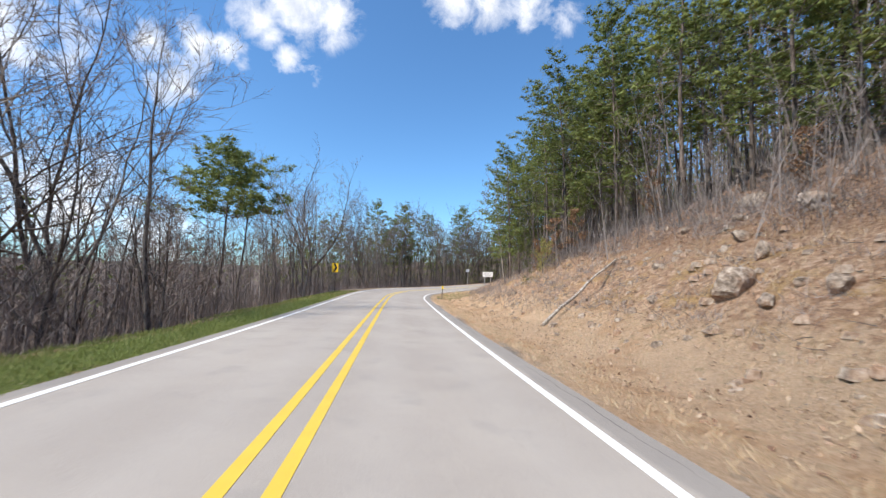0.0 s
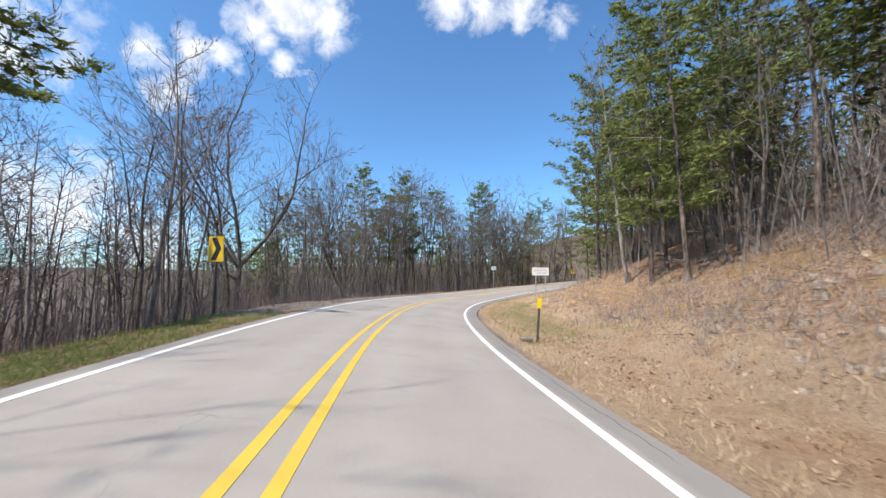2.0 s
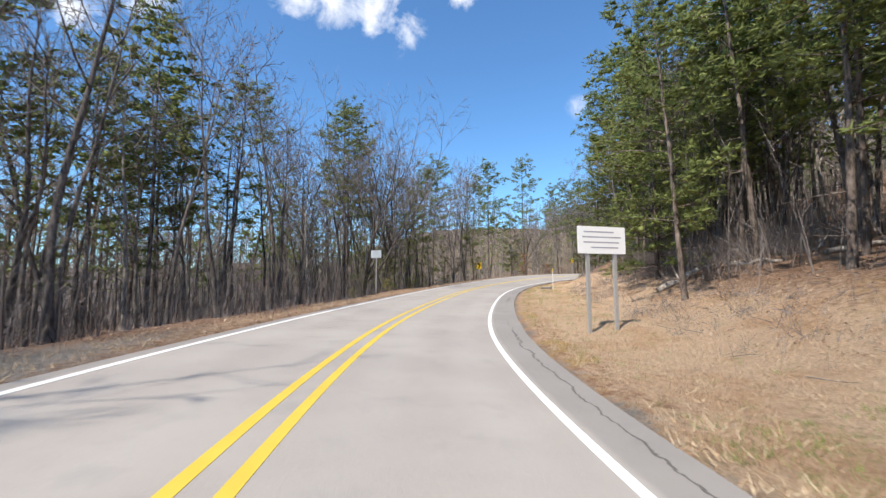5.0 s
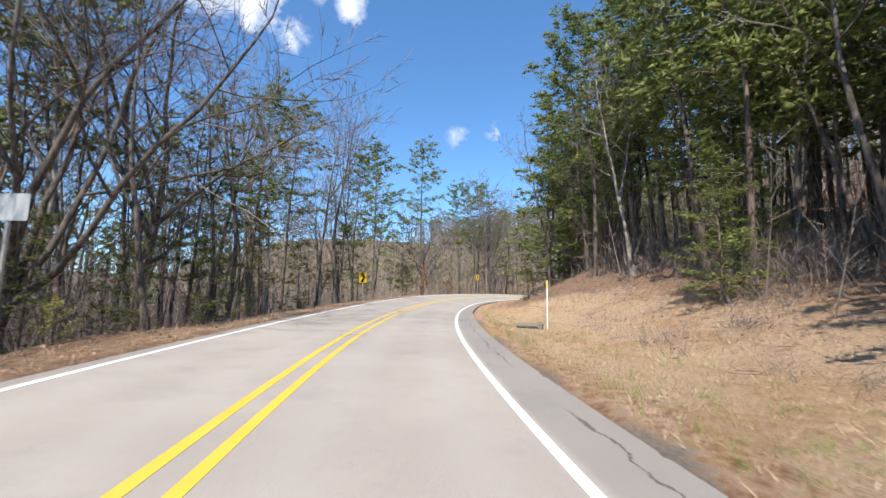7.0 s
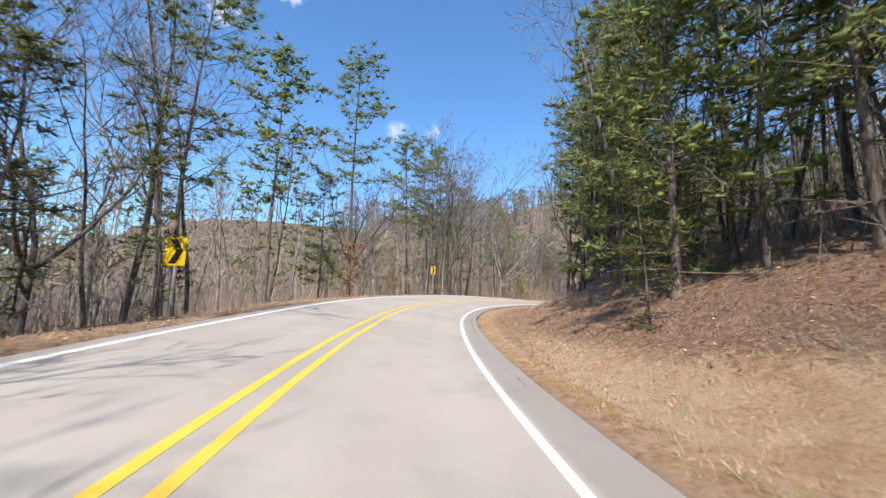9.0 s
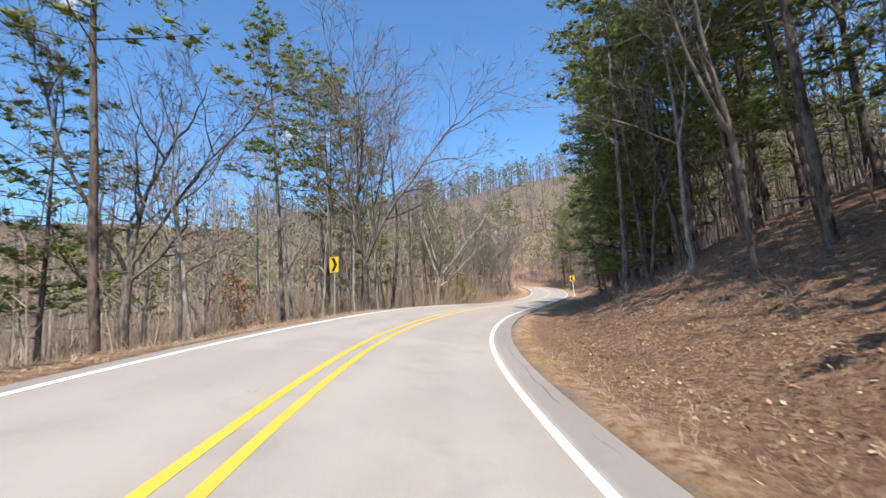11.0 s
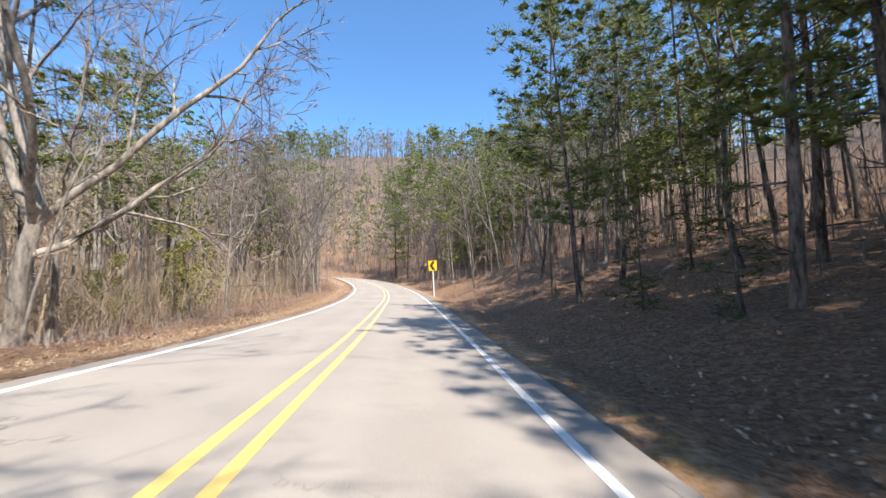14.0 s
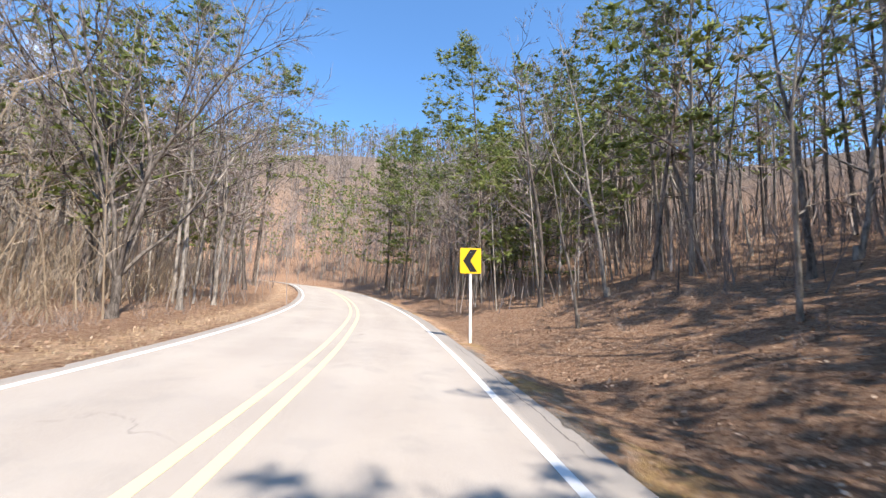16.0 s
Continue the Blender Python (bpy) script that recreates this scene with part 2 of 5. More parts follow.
def make_leafy(name, *stops, through=0.25, rough=0.7):
    s = Shader(name, rough, 0.3)
    col = s.ramp(s.island(), *stops)
    col = s.blend(s.math("MULTIPLY", s.each(), 0.3), col, tuple(c * 0.7 for c in stops[0][1]))
    return s.done(col, through=through)


def make_plain(name, colour, rough=0.5, metal=0.0, spec=0.4, vary=0.25, scale=18.0):
    s = Shader(name, rough, spec, metal)
    n = s.noise(scale, 5, 0.65)
    col = s.blend(s.math("MULTIPLY", s.step(n, 0.42, 0.72), vary), colour, tuple(c * 0.5 for c in colour))
    return s.done(col, n, 0.1, 0.003)


def make_rock():
    s = Shader("sandstone", 0.92, 0.2)
    n, m = s.noise(7, 7, 0.7), s.noise(1.2, 4)
    col = s.ramp(n, (0.36, (0.1, 0.075, 0.056)), (0.5, (0.27, 0.21, 0.16)), (0.66, (0.5, 0.43, 0.35)))
    col = s.blend(s.math("MULTIPLY", s.step(m, 0.45, 0.65), 0.5), col, (0.40, 0.22, 0.12))
    return s.done(col, n, 0.8, 0.05)


ASPHALT = make_asphalt()
WHITE_LINE = make_paint("white_road_paint", (0.78, 0.77, 0.74))
YELLOW_LINE = make_paint("yellow_road_paint", (0.7, 0.485, 0.06), fade=0.85)
GROUND = make_ground()
BARK = make_bark("hardwood_bark", (0.05, 0.042, 0.036), (0.22, 0.19, 0.165))
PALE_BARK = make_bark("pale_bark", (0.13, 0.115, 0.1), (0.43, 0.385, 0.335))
PINE_BARK = make_bark("pine_bark", (0.045, 0.035, 0.029), (0.26, 0.208, 0.172), 7.0, 0.06)
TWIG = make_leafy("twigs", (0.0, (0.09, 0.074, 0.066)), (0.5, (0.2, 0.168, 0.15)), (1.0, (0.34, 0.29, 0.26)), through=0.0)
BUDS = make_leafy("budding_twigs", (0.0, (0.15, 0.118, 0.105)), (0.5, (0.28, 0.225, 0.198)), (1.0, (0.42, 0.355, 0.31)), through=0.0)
# lit copy of the twig colours: sunlight painted in as a lighter tan
SUNLIT_SWITCHES = make_leafy("sunlit_switches", (0.0, (0.22, 0.165, 0.115)), (0.5, (0.38, 0.295, 0.205)), (1.0, (0.55, 0.45, 0.33)), through=0.0)
NEEDLES = make_leafy("pine_needles", (0.0, (0.125, 0.16, 0.05)), (0.5, (0.23, 0.27, 0.08)), (1.0, (0.31, 0.345, 0.11)), through=0.38)
CEDAR = make_leafy("cedar_foliage", (0.0, (0.06, 0.075, 0.022)), (0.5, (0.13, 0.145, 0.042)), (1.0, (0.24, 0.24, 0.08)), through=0.25)
DRY_LEAF = make_leafy("dry_leaves", (0.0, (0.14, 0.07, 0.035)), (0.5, (0.30, 0.165, 0.085)), (1.0, (0.48, 0.31, 0.18)), through=0.25)
LITTER = make_leafy("fallen_leaves", (0.0, (0.17, 0.095, 0.06)), (0.45, (0.36, 0.22, 0.14)), (0.85, (0.54, 0.38, 0.26)), (1.0, (0.62, 0.48, 0.35)), through=0.15)
GRASS = make_leafy("spring_grass", (0.0, (0.14, 0.18, 0.04)), (0.6, (0.27, 0.32, 0.085)), (1.0, (0.46, 0.45, 0.19)))
STRAW = make_leafy("dry_grass", (0.0, (0.4, 0.275, 0.165)), (0.5, (0.64, 0.48, 0.3)), (1.0, (0.78, 0.63, 0.43)))
SHRUB = make_leafy("shrub_leaves", (0.0, (0.15, 0.16, 0.045)), (0.5, (0.34, 0.32, 0.09)), (1.0, (0.5, 0.45, 0.16)), through=0.35)
ROCK = make_rock()
CONCRETE = make_plain("old_concrete", (0.2, 0.185, 0.165), 0.9, vary=0.5, scale=6)
SIGN_YELLOW = make_plain("yellow_sheeting", (0.82, 0.52, 0.012), 0.45, vary=0.08)
SIGN_BLACK = make_plain("black_sheeting", (0.012, 0.012, 0.012), 0.45, vary=0.0)
SIGN_WHITE = make_plain("white_board", (0.80, 0.80, 0.78), 0.5, vary=0.06)
SIGN_GREY = make_plain("sign_aluminium", (0.56, 0.6, 0.62), 0.5, 0.3, vary=0.15)
PRINT_GREY = make_plain("grey_print", (0.36, 0.35, 0.39), 0.6, vary=0.1)
STEEL = make_plain("weathered_steel", (0.13, 0.105, 0.085), 0.7, 0.4, vary=0.4)
GALV = make_plain("galvanised_steel", (0.48, 0.47, 0.45), 0.55, 0.5, vary=0.3)
POST_WHITE = make_plain("white_plastic", (0.76, 0.75, 0.72), 0.5, vary=0.15)
REFLECTOR = make_plain("yellow_reflector", (0.85, 0.62, 0.01), 0.35, vary=0.05)
WEATHERED_WOOD = make_bark("bleached_wood", (0.16, 0.125, 0.1), (0.52, 0.46, 0.39), 12.0, 0.015)


# ---- geometry helpers ----
CORE = ((1, 0, 0), (0, 1, 0), (-1, 0, 0), (0, -1, 0), (0, 0, 1), (0, 0, -1))
CORE_FACES = tuple((k, (k + 1) % 4, 4) for k in range(4)) + tuple(((k + 1) % 4, k, 5) for k in range(4))


def rand_dir(r):
    a, z = r.uniform(0, 6.283), r.uniform(-1, 1)
    q = math.sqrt(1 - z * z)
    return Vector((q * math.cos(a), q * math.sin(a), z))


class Geo:
    """Collects points and faces for one mesh."""

    def __init__(self):
        self.v, self.f, self.n = [], [], []

    def tube(self, pts, radii, sides=5, cap=False):
        base, n = len(self.v), len(pts)
        for i, (p, r) in enumerate(zip(pts, radii)):
            d = (pts[min(i + 1, n - 1)] - pts[max(i - 1, 0)]).normalized()
            a = d.cross(Vector((0.31, 0.95, 0.05)) if abs(d.z) > 0.6 else Vector((0, 0, 1))).normalized()
            b = d.cross(a)
            for k in range(sides):
                w = 2 * math.pi * k / sides
                self.v.append(p + (a * math.cos(w) + b * math.sin(w)) * r)
        for i in range(n - 1):
            for k in range(sides):
                o, k2 = base + i * sides, (k + 1) % sides
                self.f.append((o + k, o + k2, o + sides + k2, o + sides + k))
        if cap:
            self.f.append(tuple(base + k for k in range(sides))[::-1])
            self.f.append(tuple(base + (n - 1) * sides + k for k in range(sides)))

    def blade(self, p, d, w):
        """A narrow triangle from p along d, w wide at its foot."""
        base = len(self.v)
        self.v += [p - w, p + w, p + d]
        self.f.append((base, base + 1, base + 2))

    def needle(self, p, d, w, out):
        """A blade that faces outwards from its clump and shades softly with it."""
        base = len(self.v)
        a, b, c = p - w, p + w, p + d
        if (b - a).cross(c - a).dot(out) < 0:
            a, b = b, a
        self.v += [a, b, c]
        out = ((b - a).cross(c - a).normalized() * 0.7 + out * 0.6).normalized()
        self.n += [out, out, out]
        self.f.append((base, base + 1, base + 2))

    def clump(self, r, p, rad, flat):
        """A ragged many-sided core that carries a tuft of needles."""
        base = len(self.v)
        for q in CORE:
            out = Vector((q[0], q[1], q[2] * flat))
            self.v.append(p + (out * r.uniform(0.5, 1.4) + rand_dir(r) * 0.35) * rad)
            self.n.append((out + Vector((0, 0, 0.2))).normalized())
        self.f += [tuple(base + i for i in f) for f in CORE_FACES]

    def leaf(self, p, d, w):
        base = len(self.v)
        self.v += [p, p + d * 0.5 + w, p + d, p + d * 0.5 - w]
        self.f.append((base, base + 1, base + 2, base + 3))

    def box(self, x0, y0, z0, x1, y1, z1):
        base = len(self.v)
        self.v += [Vector(c) for c in ((x0, y0, z0), (x1, y0, z0), (x1, y1, z0), (x0, y1, z0), (x0, y0, z1), (x1, y0, z1), (x1, y1, z1), (x0, y1, z1))]
        for q in ((3, 2, 1, 0), (4, 5, 6, 7), (0, 1, 5, 4), (1, 2, 6, 5), (2, 3, 7, 6), (3, 0, 4, 7)):
            self.f.append(tuple(base + i for i in q))

    def plate(self, outline, y0, y1):
        """A flat plate in the xz plane with a closed outline, from y0 to y1."""
        base, n = len(self.v), len(outline)
        self.v += [Vector((x, y0, z)) for x, z in outline] + [Vector((x, y1, z)) for x, z in outline]
        self.f.append(tuple(base + i for i in range(n)))
        self.f.append(tuple(base + n + i for i in range(n))[::-1])
        for i in range(n):
            j = (i + 1) % n
            self.f.append((base + i, base + n + i, base + n + j, base + j))

    def mesh(self, name, material, smooth=False):
        me = bpy.data.meshes.new(name)
        me.from_pydata([tuple(p) for p in self.v], [], self.f)
        me.materials.append(material)
        if smooth:
            me.polygons.foreach_set("use_smooth", [True] * len(me.polygons))
        me.update()
        if self.n:
            me.polygons.foreach_set("use_smooth", [True] * len(me.polygons))
            me.normals_split_custom_set_from_vertices([tuple(q) for q in self.n])
        return me


def part(name, geo, material, parent, label="", smooth=False):
    ob = new(name, geo.mesh(name, material, smooth))
    ob.parent = parent
    return tagged(ob, label=label)


def grid_mesh(name, xyz, material, masks=None, smooth=True):
    """A sheet from a rows x columns x 3 array, with optional point masks."""
    rows, cols = xyz.shape[:2]
    idx = np.arange(rows * cols).reshape(rows, cols)
    quads = np.stack([idx[:-1, :-1], idx[:-1, 1:], idx[1:, 1:], idx[1:, :-1]], -1).reshape(-1, 4)
    me = bpy.data.meshes.new(name)
    me.vertices.add(rows * cols)
    me.vertices.foreach_set("co", xyz.reshape(-1).astype(np.float32))
    me.loops.add(quads.size)
    me.loops.foreach_set("vertex_index", quads.reshape(-1).astype(np.int32))
    me.polygons.add(len(quads))
    me.polygons.foreach_set("loop_start", np.arange(0, quads.size, 4, dtype=np.int32))
    me.polygons.foreach_set("use_smooth", np.full(len(quads), smooth))
    me.update(calc_edges=True)
    me.materials.append(material)
    for key, value in (masks or {}).items():
        a = me.attributes.new(key, "FLOAT", "POINT")
        a.data.foreach_set("value", value.reshape(-1).astype(np.float32))
    return me


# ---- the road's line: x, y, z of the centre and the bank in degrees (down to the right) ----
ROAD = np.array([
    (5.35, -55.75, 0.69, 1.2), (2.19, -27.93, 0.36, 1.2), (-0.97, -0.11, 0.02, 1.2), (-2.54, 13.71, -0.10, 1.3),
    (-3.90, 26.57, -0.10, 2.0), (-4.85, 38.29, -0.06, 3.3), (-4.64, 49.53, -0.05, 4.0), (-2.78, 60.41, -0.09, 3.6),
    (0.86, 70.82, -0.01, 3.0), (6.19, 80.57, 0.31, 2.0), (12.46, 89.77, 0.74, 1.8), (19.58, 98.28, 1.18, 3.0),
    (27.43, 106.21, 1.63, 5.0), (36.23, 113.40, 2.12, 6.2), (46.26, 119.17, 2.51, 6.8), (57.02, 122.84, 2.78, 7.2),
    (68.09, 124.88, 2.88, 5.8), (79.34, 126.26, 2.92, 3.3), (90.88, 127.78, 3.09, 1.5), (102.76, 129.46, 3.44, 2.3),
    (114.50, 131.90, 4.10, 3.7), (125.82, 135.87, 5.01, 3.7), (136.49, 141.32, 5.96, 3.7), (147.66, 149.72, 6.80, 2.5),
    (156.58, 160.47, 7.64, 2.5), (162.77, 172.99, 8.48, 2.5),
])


def spline(points, step=0.5):
    """Catmull-Rom through the points, resampled evenly."""
    p = np.vstack([2 * points[0] - points[1], points, 2 * points[-1] - points[-2]])
    out = []
    for i in range(1, len(p) - 2):
        a, b, c, d = p[i - 1], p[i], p[i + 1], p[i + 2]
        for t in np.linspace(0, 1, 40, endpoint=False):
            out.append(0.5 * (2 * b + (c - a) * t + (2 * a - 5 * b + 4 * c - d) * t**2 + (3 * b - a - 3 * c + d) * t**3))
    out = np.array(out)
    run = np.r_[0, np.cumsum(np.hypot(*np.diff(out[:, :2], axis=0).T))]
    at = np.arange(0, run[-1], step)
    return at, np.stack([np.interp(at, run, out[:, k]) for k in range(4)], 1)


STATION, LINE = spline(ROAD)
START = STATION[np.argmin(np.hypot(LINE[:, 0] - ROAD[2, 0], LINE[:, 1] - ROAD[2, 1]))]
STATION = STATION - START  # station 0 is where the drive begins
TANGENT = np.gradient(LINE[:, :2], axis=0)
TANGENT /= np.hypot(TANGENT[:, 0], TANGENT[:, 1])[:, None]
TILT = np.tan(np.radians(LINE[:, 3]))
HALF = 3.18


def on_road(s, u, lift=0.0):
    """The place at station s and u metres right of the centre line, in the road's plane."""
    x, y, z = (np.interp(s, STATION, LINE[:, k]) for k in range(3))
    tx, ty = np.interp(s, STATION, TANGENT[:, 0]), np.interp(s, STATION, TANGENT[:, 1])
    return np.stack([x + ty * u, y - tx * u, z - np.interp(s, STATION, TILT) * u + lift], -1)


def locate(x, y):
    """Station and offset to the right of the points' nearest place on the centre line."""
    x, y = np.asarray(x, float).ravel(), np.asarray(y, float).ravel()
    near = np.empty(len(x), int)
    for a in range(0, len(x), 4000):
        d = (x[a:a + 4000, None] - LINE[None, :, 0]) ** 2 + (y[a:a + 4000, None] - LINE[None, :, 1]) ** 2
        near[a:a + 4000] = d.argmin(1)
    dx, dy = x - LINE[near, 0], y - LINE[near, 1]
    side = dx * TANGENT[near, 1] - dy * TANGENT[near, 0]
    u = np.sign(side) * np.hypot(dx, dy)
    return STATION[near], u, near


def along(s, *pairs):
    return np.interp(s, [p[0] for p in pairs], [p[1] for p in pairs])


def shoulder_right(s):
    return along(s, (-90, 0.45), (40, 0.45), (60, 0.7), (75, 1.0), (100, 0.9), (125, 0.6), (250, 0.5))


def waves(x, y, seed):
    """Cheap smooth relief, about -1 to 1."""
    r = np.random.default_rng(seed)
    h = 0
    for k in range(7):
        a, f, p = r.uniform(0, 6.28), r.uniform(0.6, 1.6), r.uniform(0, 6.28)
        h = h + np.sin((x * np.cos(a) + y * np.sin(a)) * f + p)
    return h / 4


def terrain(x, y):
    shape = np.shape(x)
    x, y = np.asarray(x, float).ravel(), np.asarray(y, float).ravel()
    s, u, near = locate(x, y)
    edge = np.clip(u, -HALF - 0.3, HALF + shoulder_right(s))
    base = LINE[near, 2] - TILT[near] * edge
    # cut bank on the uphill side
    v = np.maximum(u - HALF - shoulder_right(s), 0)
    toe = along(s, (-90, 3.2), (18, 3.2), (27, 3.0), (38, 3.2), (48, 4.2), (60, 3.4), (75, 4.5), (98, 4.5), (112, 2.6), (150, 2.8), (165, 2.6), (250, 2.2))
    steep = along(s, (-90, 0.55), (10, 0.58), (22, 0.56), (32, 0.46), (45, 0.36), (60, 0.5), (75, 0.36), (98, 0.36), (115, 0.5), (150, 0.46), (165, 0.3), (250, 0.35))
    high = along(s, (-90, 5.2), (10, 4.9), (22, 4.6), (32, 3.0), (45, 1.5), (60, 1.9), (75, 1.1), (98, 1.4), (115, 3.2), (150, 3.0), (165, 1.5), (250, 3.0))
    hill = along(s, (-90, 0.5), (30, 0.42), (60, 0.4), (74, 0.3), (84, 0.2), (112, 0.2), (124, 0.3), (150, 0.36), (170, 0.2), (250, 0.28))
    ditch = -along(s, (-90, 0.22), (62, 0.22), (74, 0.03), (104, 0.03), (116, 0.22), (250, 0.22)) * np.exp(-((v - toe * 0.55) / (toe * 0.35)) ** 2) * (v > 0)
    rise = np.maximum(v - toe, 0)
    cut = np.minimum(rise * steep, high)
    over = np.maximum(rise - high / steep, 0)
    right = ditch + cut + 28 * (1 - np.exp(-over * hill / 28))
    # fall on the valley side
    w = np.maximum(-u - HALF - 0.3, 0)
    berm = along(s, (-90, 2.4), (40, 2.4), (50, 4.6), (66, 4.2), (80, 2.2), (110, 1.8), (150, 2.2), (250, 1.8))
    drop = along(s, (-90, 0.42), (40, 0.4), (55, 0.22), (80, 0.14), (100, 0.16), (115, 0.3), (150, 0.24), (168, 0.08), (250, -0.12))
    deep = along(s, (-90, 26.0), (60, 22.0), (100, 14.0), (150, 9.0), (190, 3.0), (250, 3.0))
    fall = np.maximum(w - berm, 0)
    left = -0.05 * np.minimum(w, berm) - np.where(drop > 0, deep * (1 - np.exp(-fall * np.maximum(drop, 0.001) / deep)), drop * np.minimum(fall, 60))
    rough = np.clip((np.maximum(v - 0.6, w - 0.8)) / 3, 0, 1)
    h = base + right + left + rough * (0.13 * waves(x * 0.9, y * 0.9, 3) + 0.06 * waves(x * 2.3, y * 2.3, 4))
    steepness = rough * np.clip(cut / 1.5, 0, 1) * np.clip(1.2 - over / 6, 0, 1) * np.clip(along(s, (-90, 1), (30, 1), (45, 0.4), (250, 0.4)), 0, 1)
    h += steepness * 0.27 * waves(x * 1.5 + y * 0.7, y * 1.7, 5)
    # hills beyond
    far = np.clip((np.abs(u) - 35) / 90, 0, 1)
    h += far * (9 * waves(x * 0.018, y * 0.018, 6))
    for cx, cy, rad, top in ((330, 225, 130, 20), (290, 165, 105, 20), (270, 40, 110, 14), (150, 275, 85, 10), (-260, 330, 180, 14), (420, 420, 200, 50), (120, -120, 120, 40)):
        h += top * np.exp(-((x - cx) ** 2 + (y - cy) ** 2) / rad**2) * np.clip((np.abs(u) - 12) / 60, 0, 1)
    dist = np.hypot(x - 40, y - 70)
    h += np.clip((dist - 700) / 1500, 0, 1) * 60
    # the road bed itself lies under the asphalt
    h -= 0.16 * ((u > -HALF - 0.28) & (u < HALF + shoulder_right(s) - 0.02))
    return h.reshape(shape), s.reshape(shape), u.reshape(shape)


def height(x, y):
    return float(terrain(np.array([x]), np.array([y]))[0][0])


# ---- ground ----
def axis(lo, hi, step, reach):
    mid = np.arange(lo, hi + step / 2, step)
    grow = step * 1.18 ** np.arange(1, 60)
    out = np.cumsum(grow)
    out = out[out < reach]
    return np.r_[lo - out[::-1], mid, hi + out]


gx, gy = np.meshgrid(axis(-26, 166, 0.92, 2600), axis(-16, 178, 0.92, 2600))
gz, gs, gu = terrain(gx, gy)
gv, gw = gu - HALF, -gu - HALF
masks = {
    "grass": np.clip(1.3 - np.abs(gw - 1.1) / 1.5, 0, 1) * (gw > 0) * along(gs, (-90, 1), (26, 1), (40, 0.35), (52, 0.0), (250, 0.0))
    + np.clip(1.1 - np.abs(gv - 3.0) / 1.6, 0, 1) * (gv > 0) * along(gs, (34, 0), (42, 0.62), (62, 0.62), (70, 0.1), (250, 0.1)),
    "straw": along(gs, (62, 1), (72, 0), (250, 0)).clip(np.clip((gv - shoulder_right(gs) - 0.5) / 0.8, 0, 1), 1) * np.clip(1.5 - np.abs(gv - 2.2) / along(gs, (-90, 1.8), (35, 3.2), (60, 4.2), (70, 6.2), (104, 6.2), (114, 2.0), (125, 0.9), (250, 0.8)), 0, 1) * (gv > 0) * along(gs, (110, 1), (126, 0.3), (250, 0.25))
    + 0.8 * np.clip(1.2 - np.abs(gw - 1.4) / 1.6, 0, 1) * (gw > 0) * along(gs, (30, 0), (45, 1), (62, 0.6), (110, 0.7), (250, 0.7)),
    "gravel": np.clip(1.0 - np.abs(gw - 2.2) / 3.2, 0, 1) * 1.2 * (gw > 0) * along(gs, (36, 0), (46, 1), (66, 1), (74, 0.2), (250, 0.15))
    + np.clip(1.0 - (gv - shoulder_right(gs)) / 0.5, 0, 1) * 0.75 * (gv > 0),
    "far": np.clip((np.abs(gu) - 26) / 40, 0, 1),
    "clay": np.clip(1.5 - (gv - shoulder_right(gs)) / 0.9, 0, 1) * (gv > 0) * along(gs, (58, 0), (72, 1), (118, 1), (130, 0.7), (250, 0.8)) + np.clip(1.3 - np.abs(gv - 6.0) / 5.0, 0, 1) * (gv > 0) * along(gs, (-90, 0.6), (25, 0.6), (40, 0.85), (66, 0.9), (76, 0.6), (100, 0.55), (118, 0.15), (250, 0.12)),
}
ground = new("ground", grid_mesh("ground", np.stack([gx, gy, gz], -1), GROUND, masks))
tagged(ground, "leaf-strewn forest floor with grassy verges and a clay bank", "ground", kind="structure")

# ---- road and markings ----
rs = STATION[::2]
ru = np.r_[-HALF - 0.3, np.linspace(-HALF, HALF, 15), HALF + 0.1]
deck = []
for s in rs:
    us = np.r_[ru, HALF + shoulder_right(s)]
    top = on_road(np.full(len(us), s), us)
    top[:, 2] += 0.012 * np.cos(us * 0.9)
    skirt0, skirt1 = top[0].copy(), top[-1].copy()
    skirt0[2] -= 0.35
    skirt1[2] -= 0.35
    deck.append(np.vstack([skirt0[None], top, skirt1[None]]))
deck = np.array(deck)
across = np.tile(np.r_[-HALF - 0.3, ru, HALF + 0.6, HALF + 0.6], (len(rs), 1))
road = new("road", grid_mesh("road", deck, ASPHALT, {"across": across}, smooth=False))
tagged(road, "pale worn two-lane asphalt road with fine cracks", "road", kind="structure")


def stripe(name, u, width, material, label):
    rows = []
    for s in STATION:
        us = np.array([u - width / 2, u + width / 2])
        p = on_road(np.full(2, s), us)
        p[:, 2] += 0.012 * np.cos(us * 0.9) + 0.004
        low = p.copy()
        low[:, 2] -= 0.003
        rows.append(np.vstack([low[:1], p, low[1:]]))
    return tagged(new(name, grid_mesh(name, np.array(rows), material, smooth=False)), label, "road marking", kind="structure")


stripe("road_marking_1", -0.17, 0.13, YELLOW_LINE, "worn solid yellow centre line painted on asphalt")
stripe("road_marking_2", 0.2, 0.13, YELLOW_LINE, "worn solid yellow centre line painted on asphalt")
stripe("road_marking_3", HALF - 0.06, 0.125, WHITE_LINE, "solid white edge line painted on asphalt")
stripe("road_marking_4", -HALF + 0.06, 0.125, WHITE_LINE, "solid white edge line painted on asphalt")


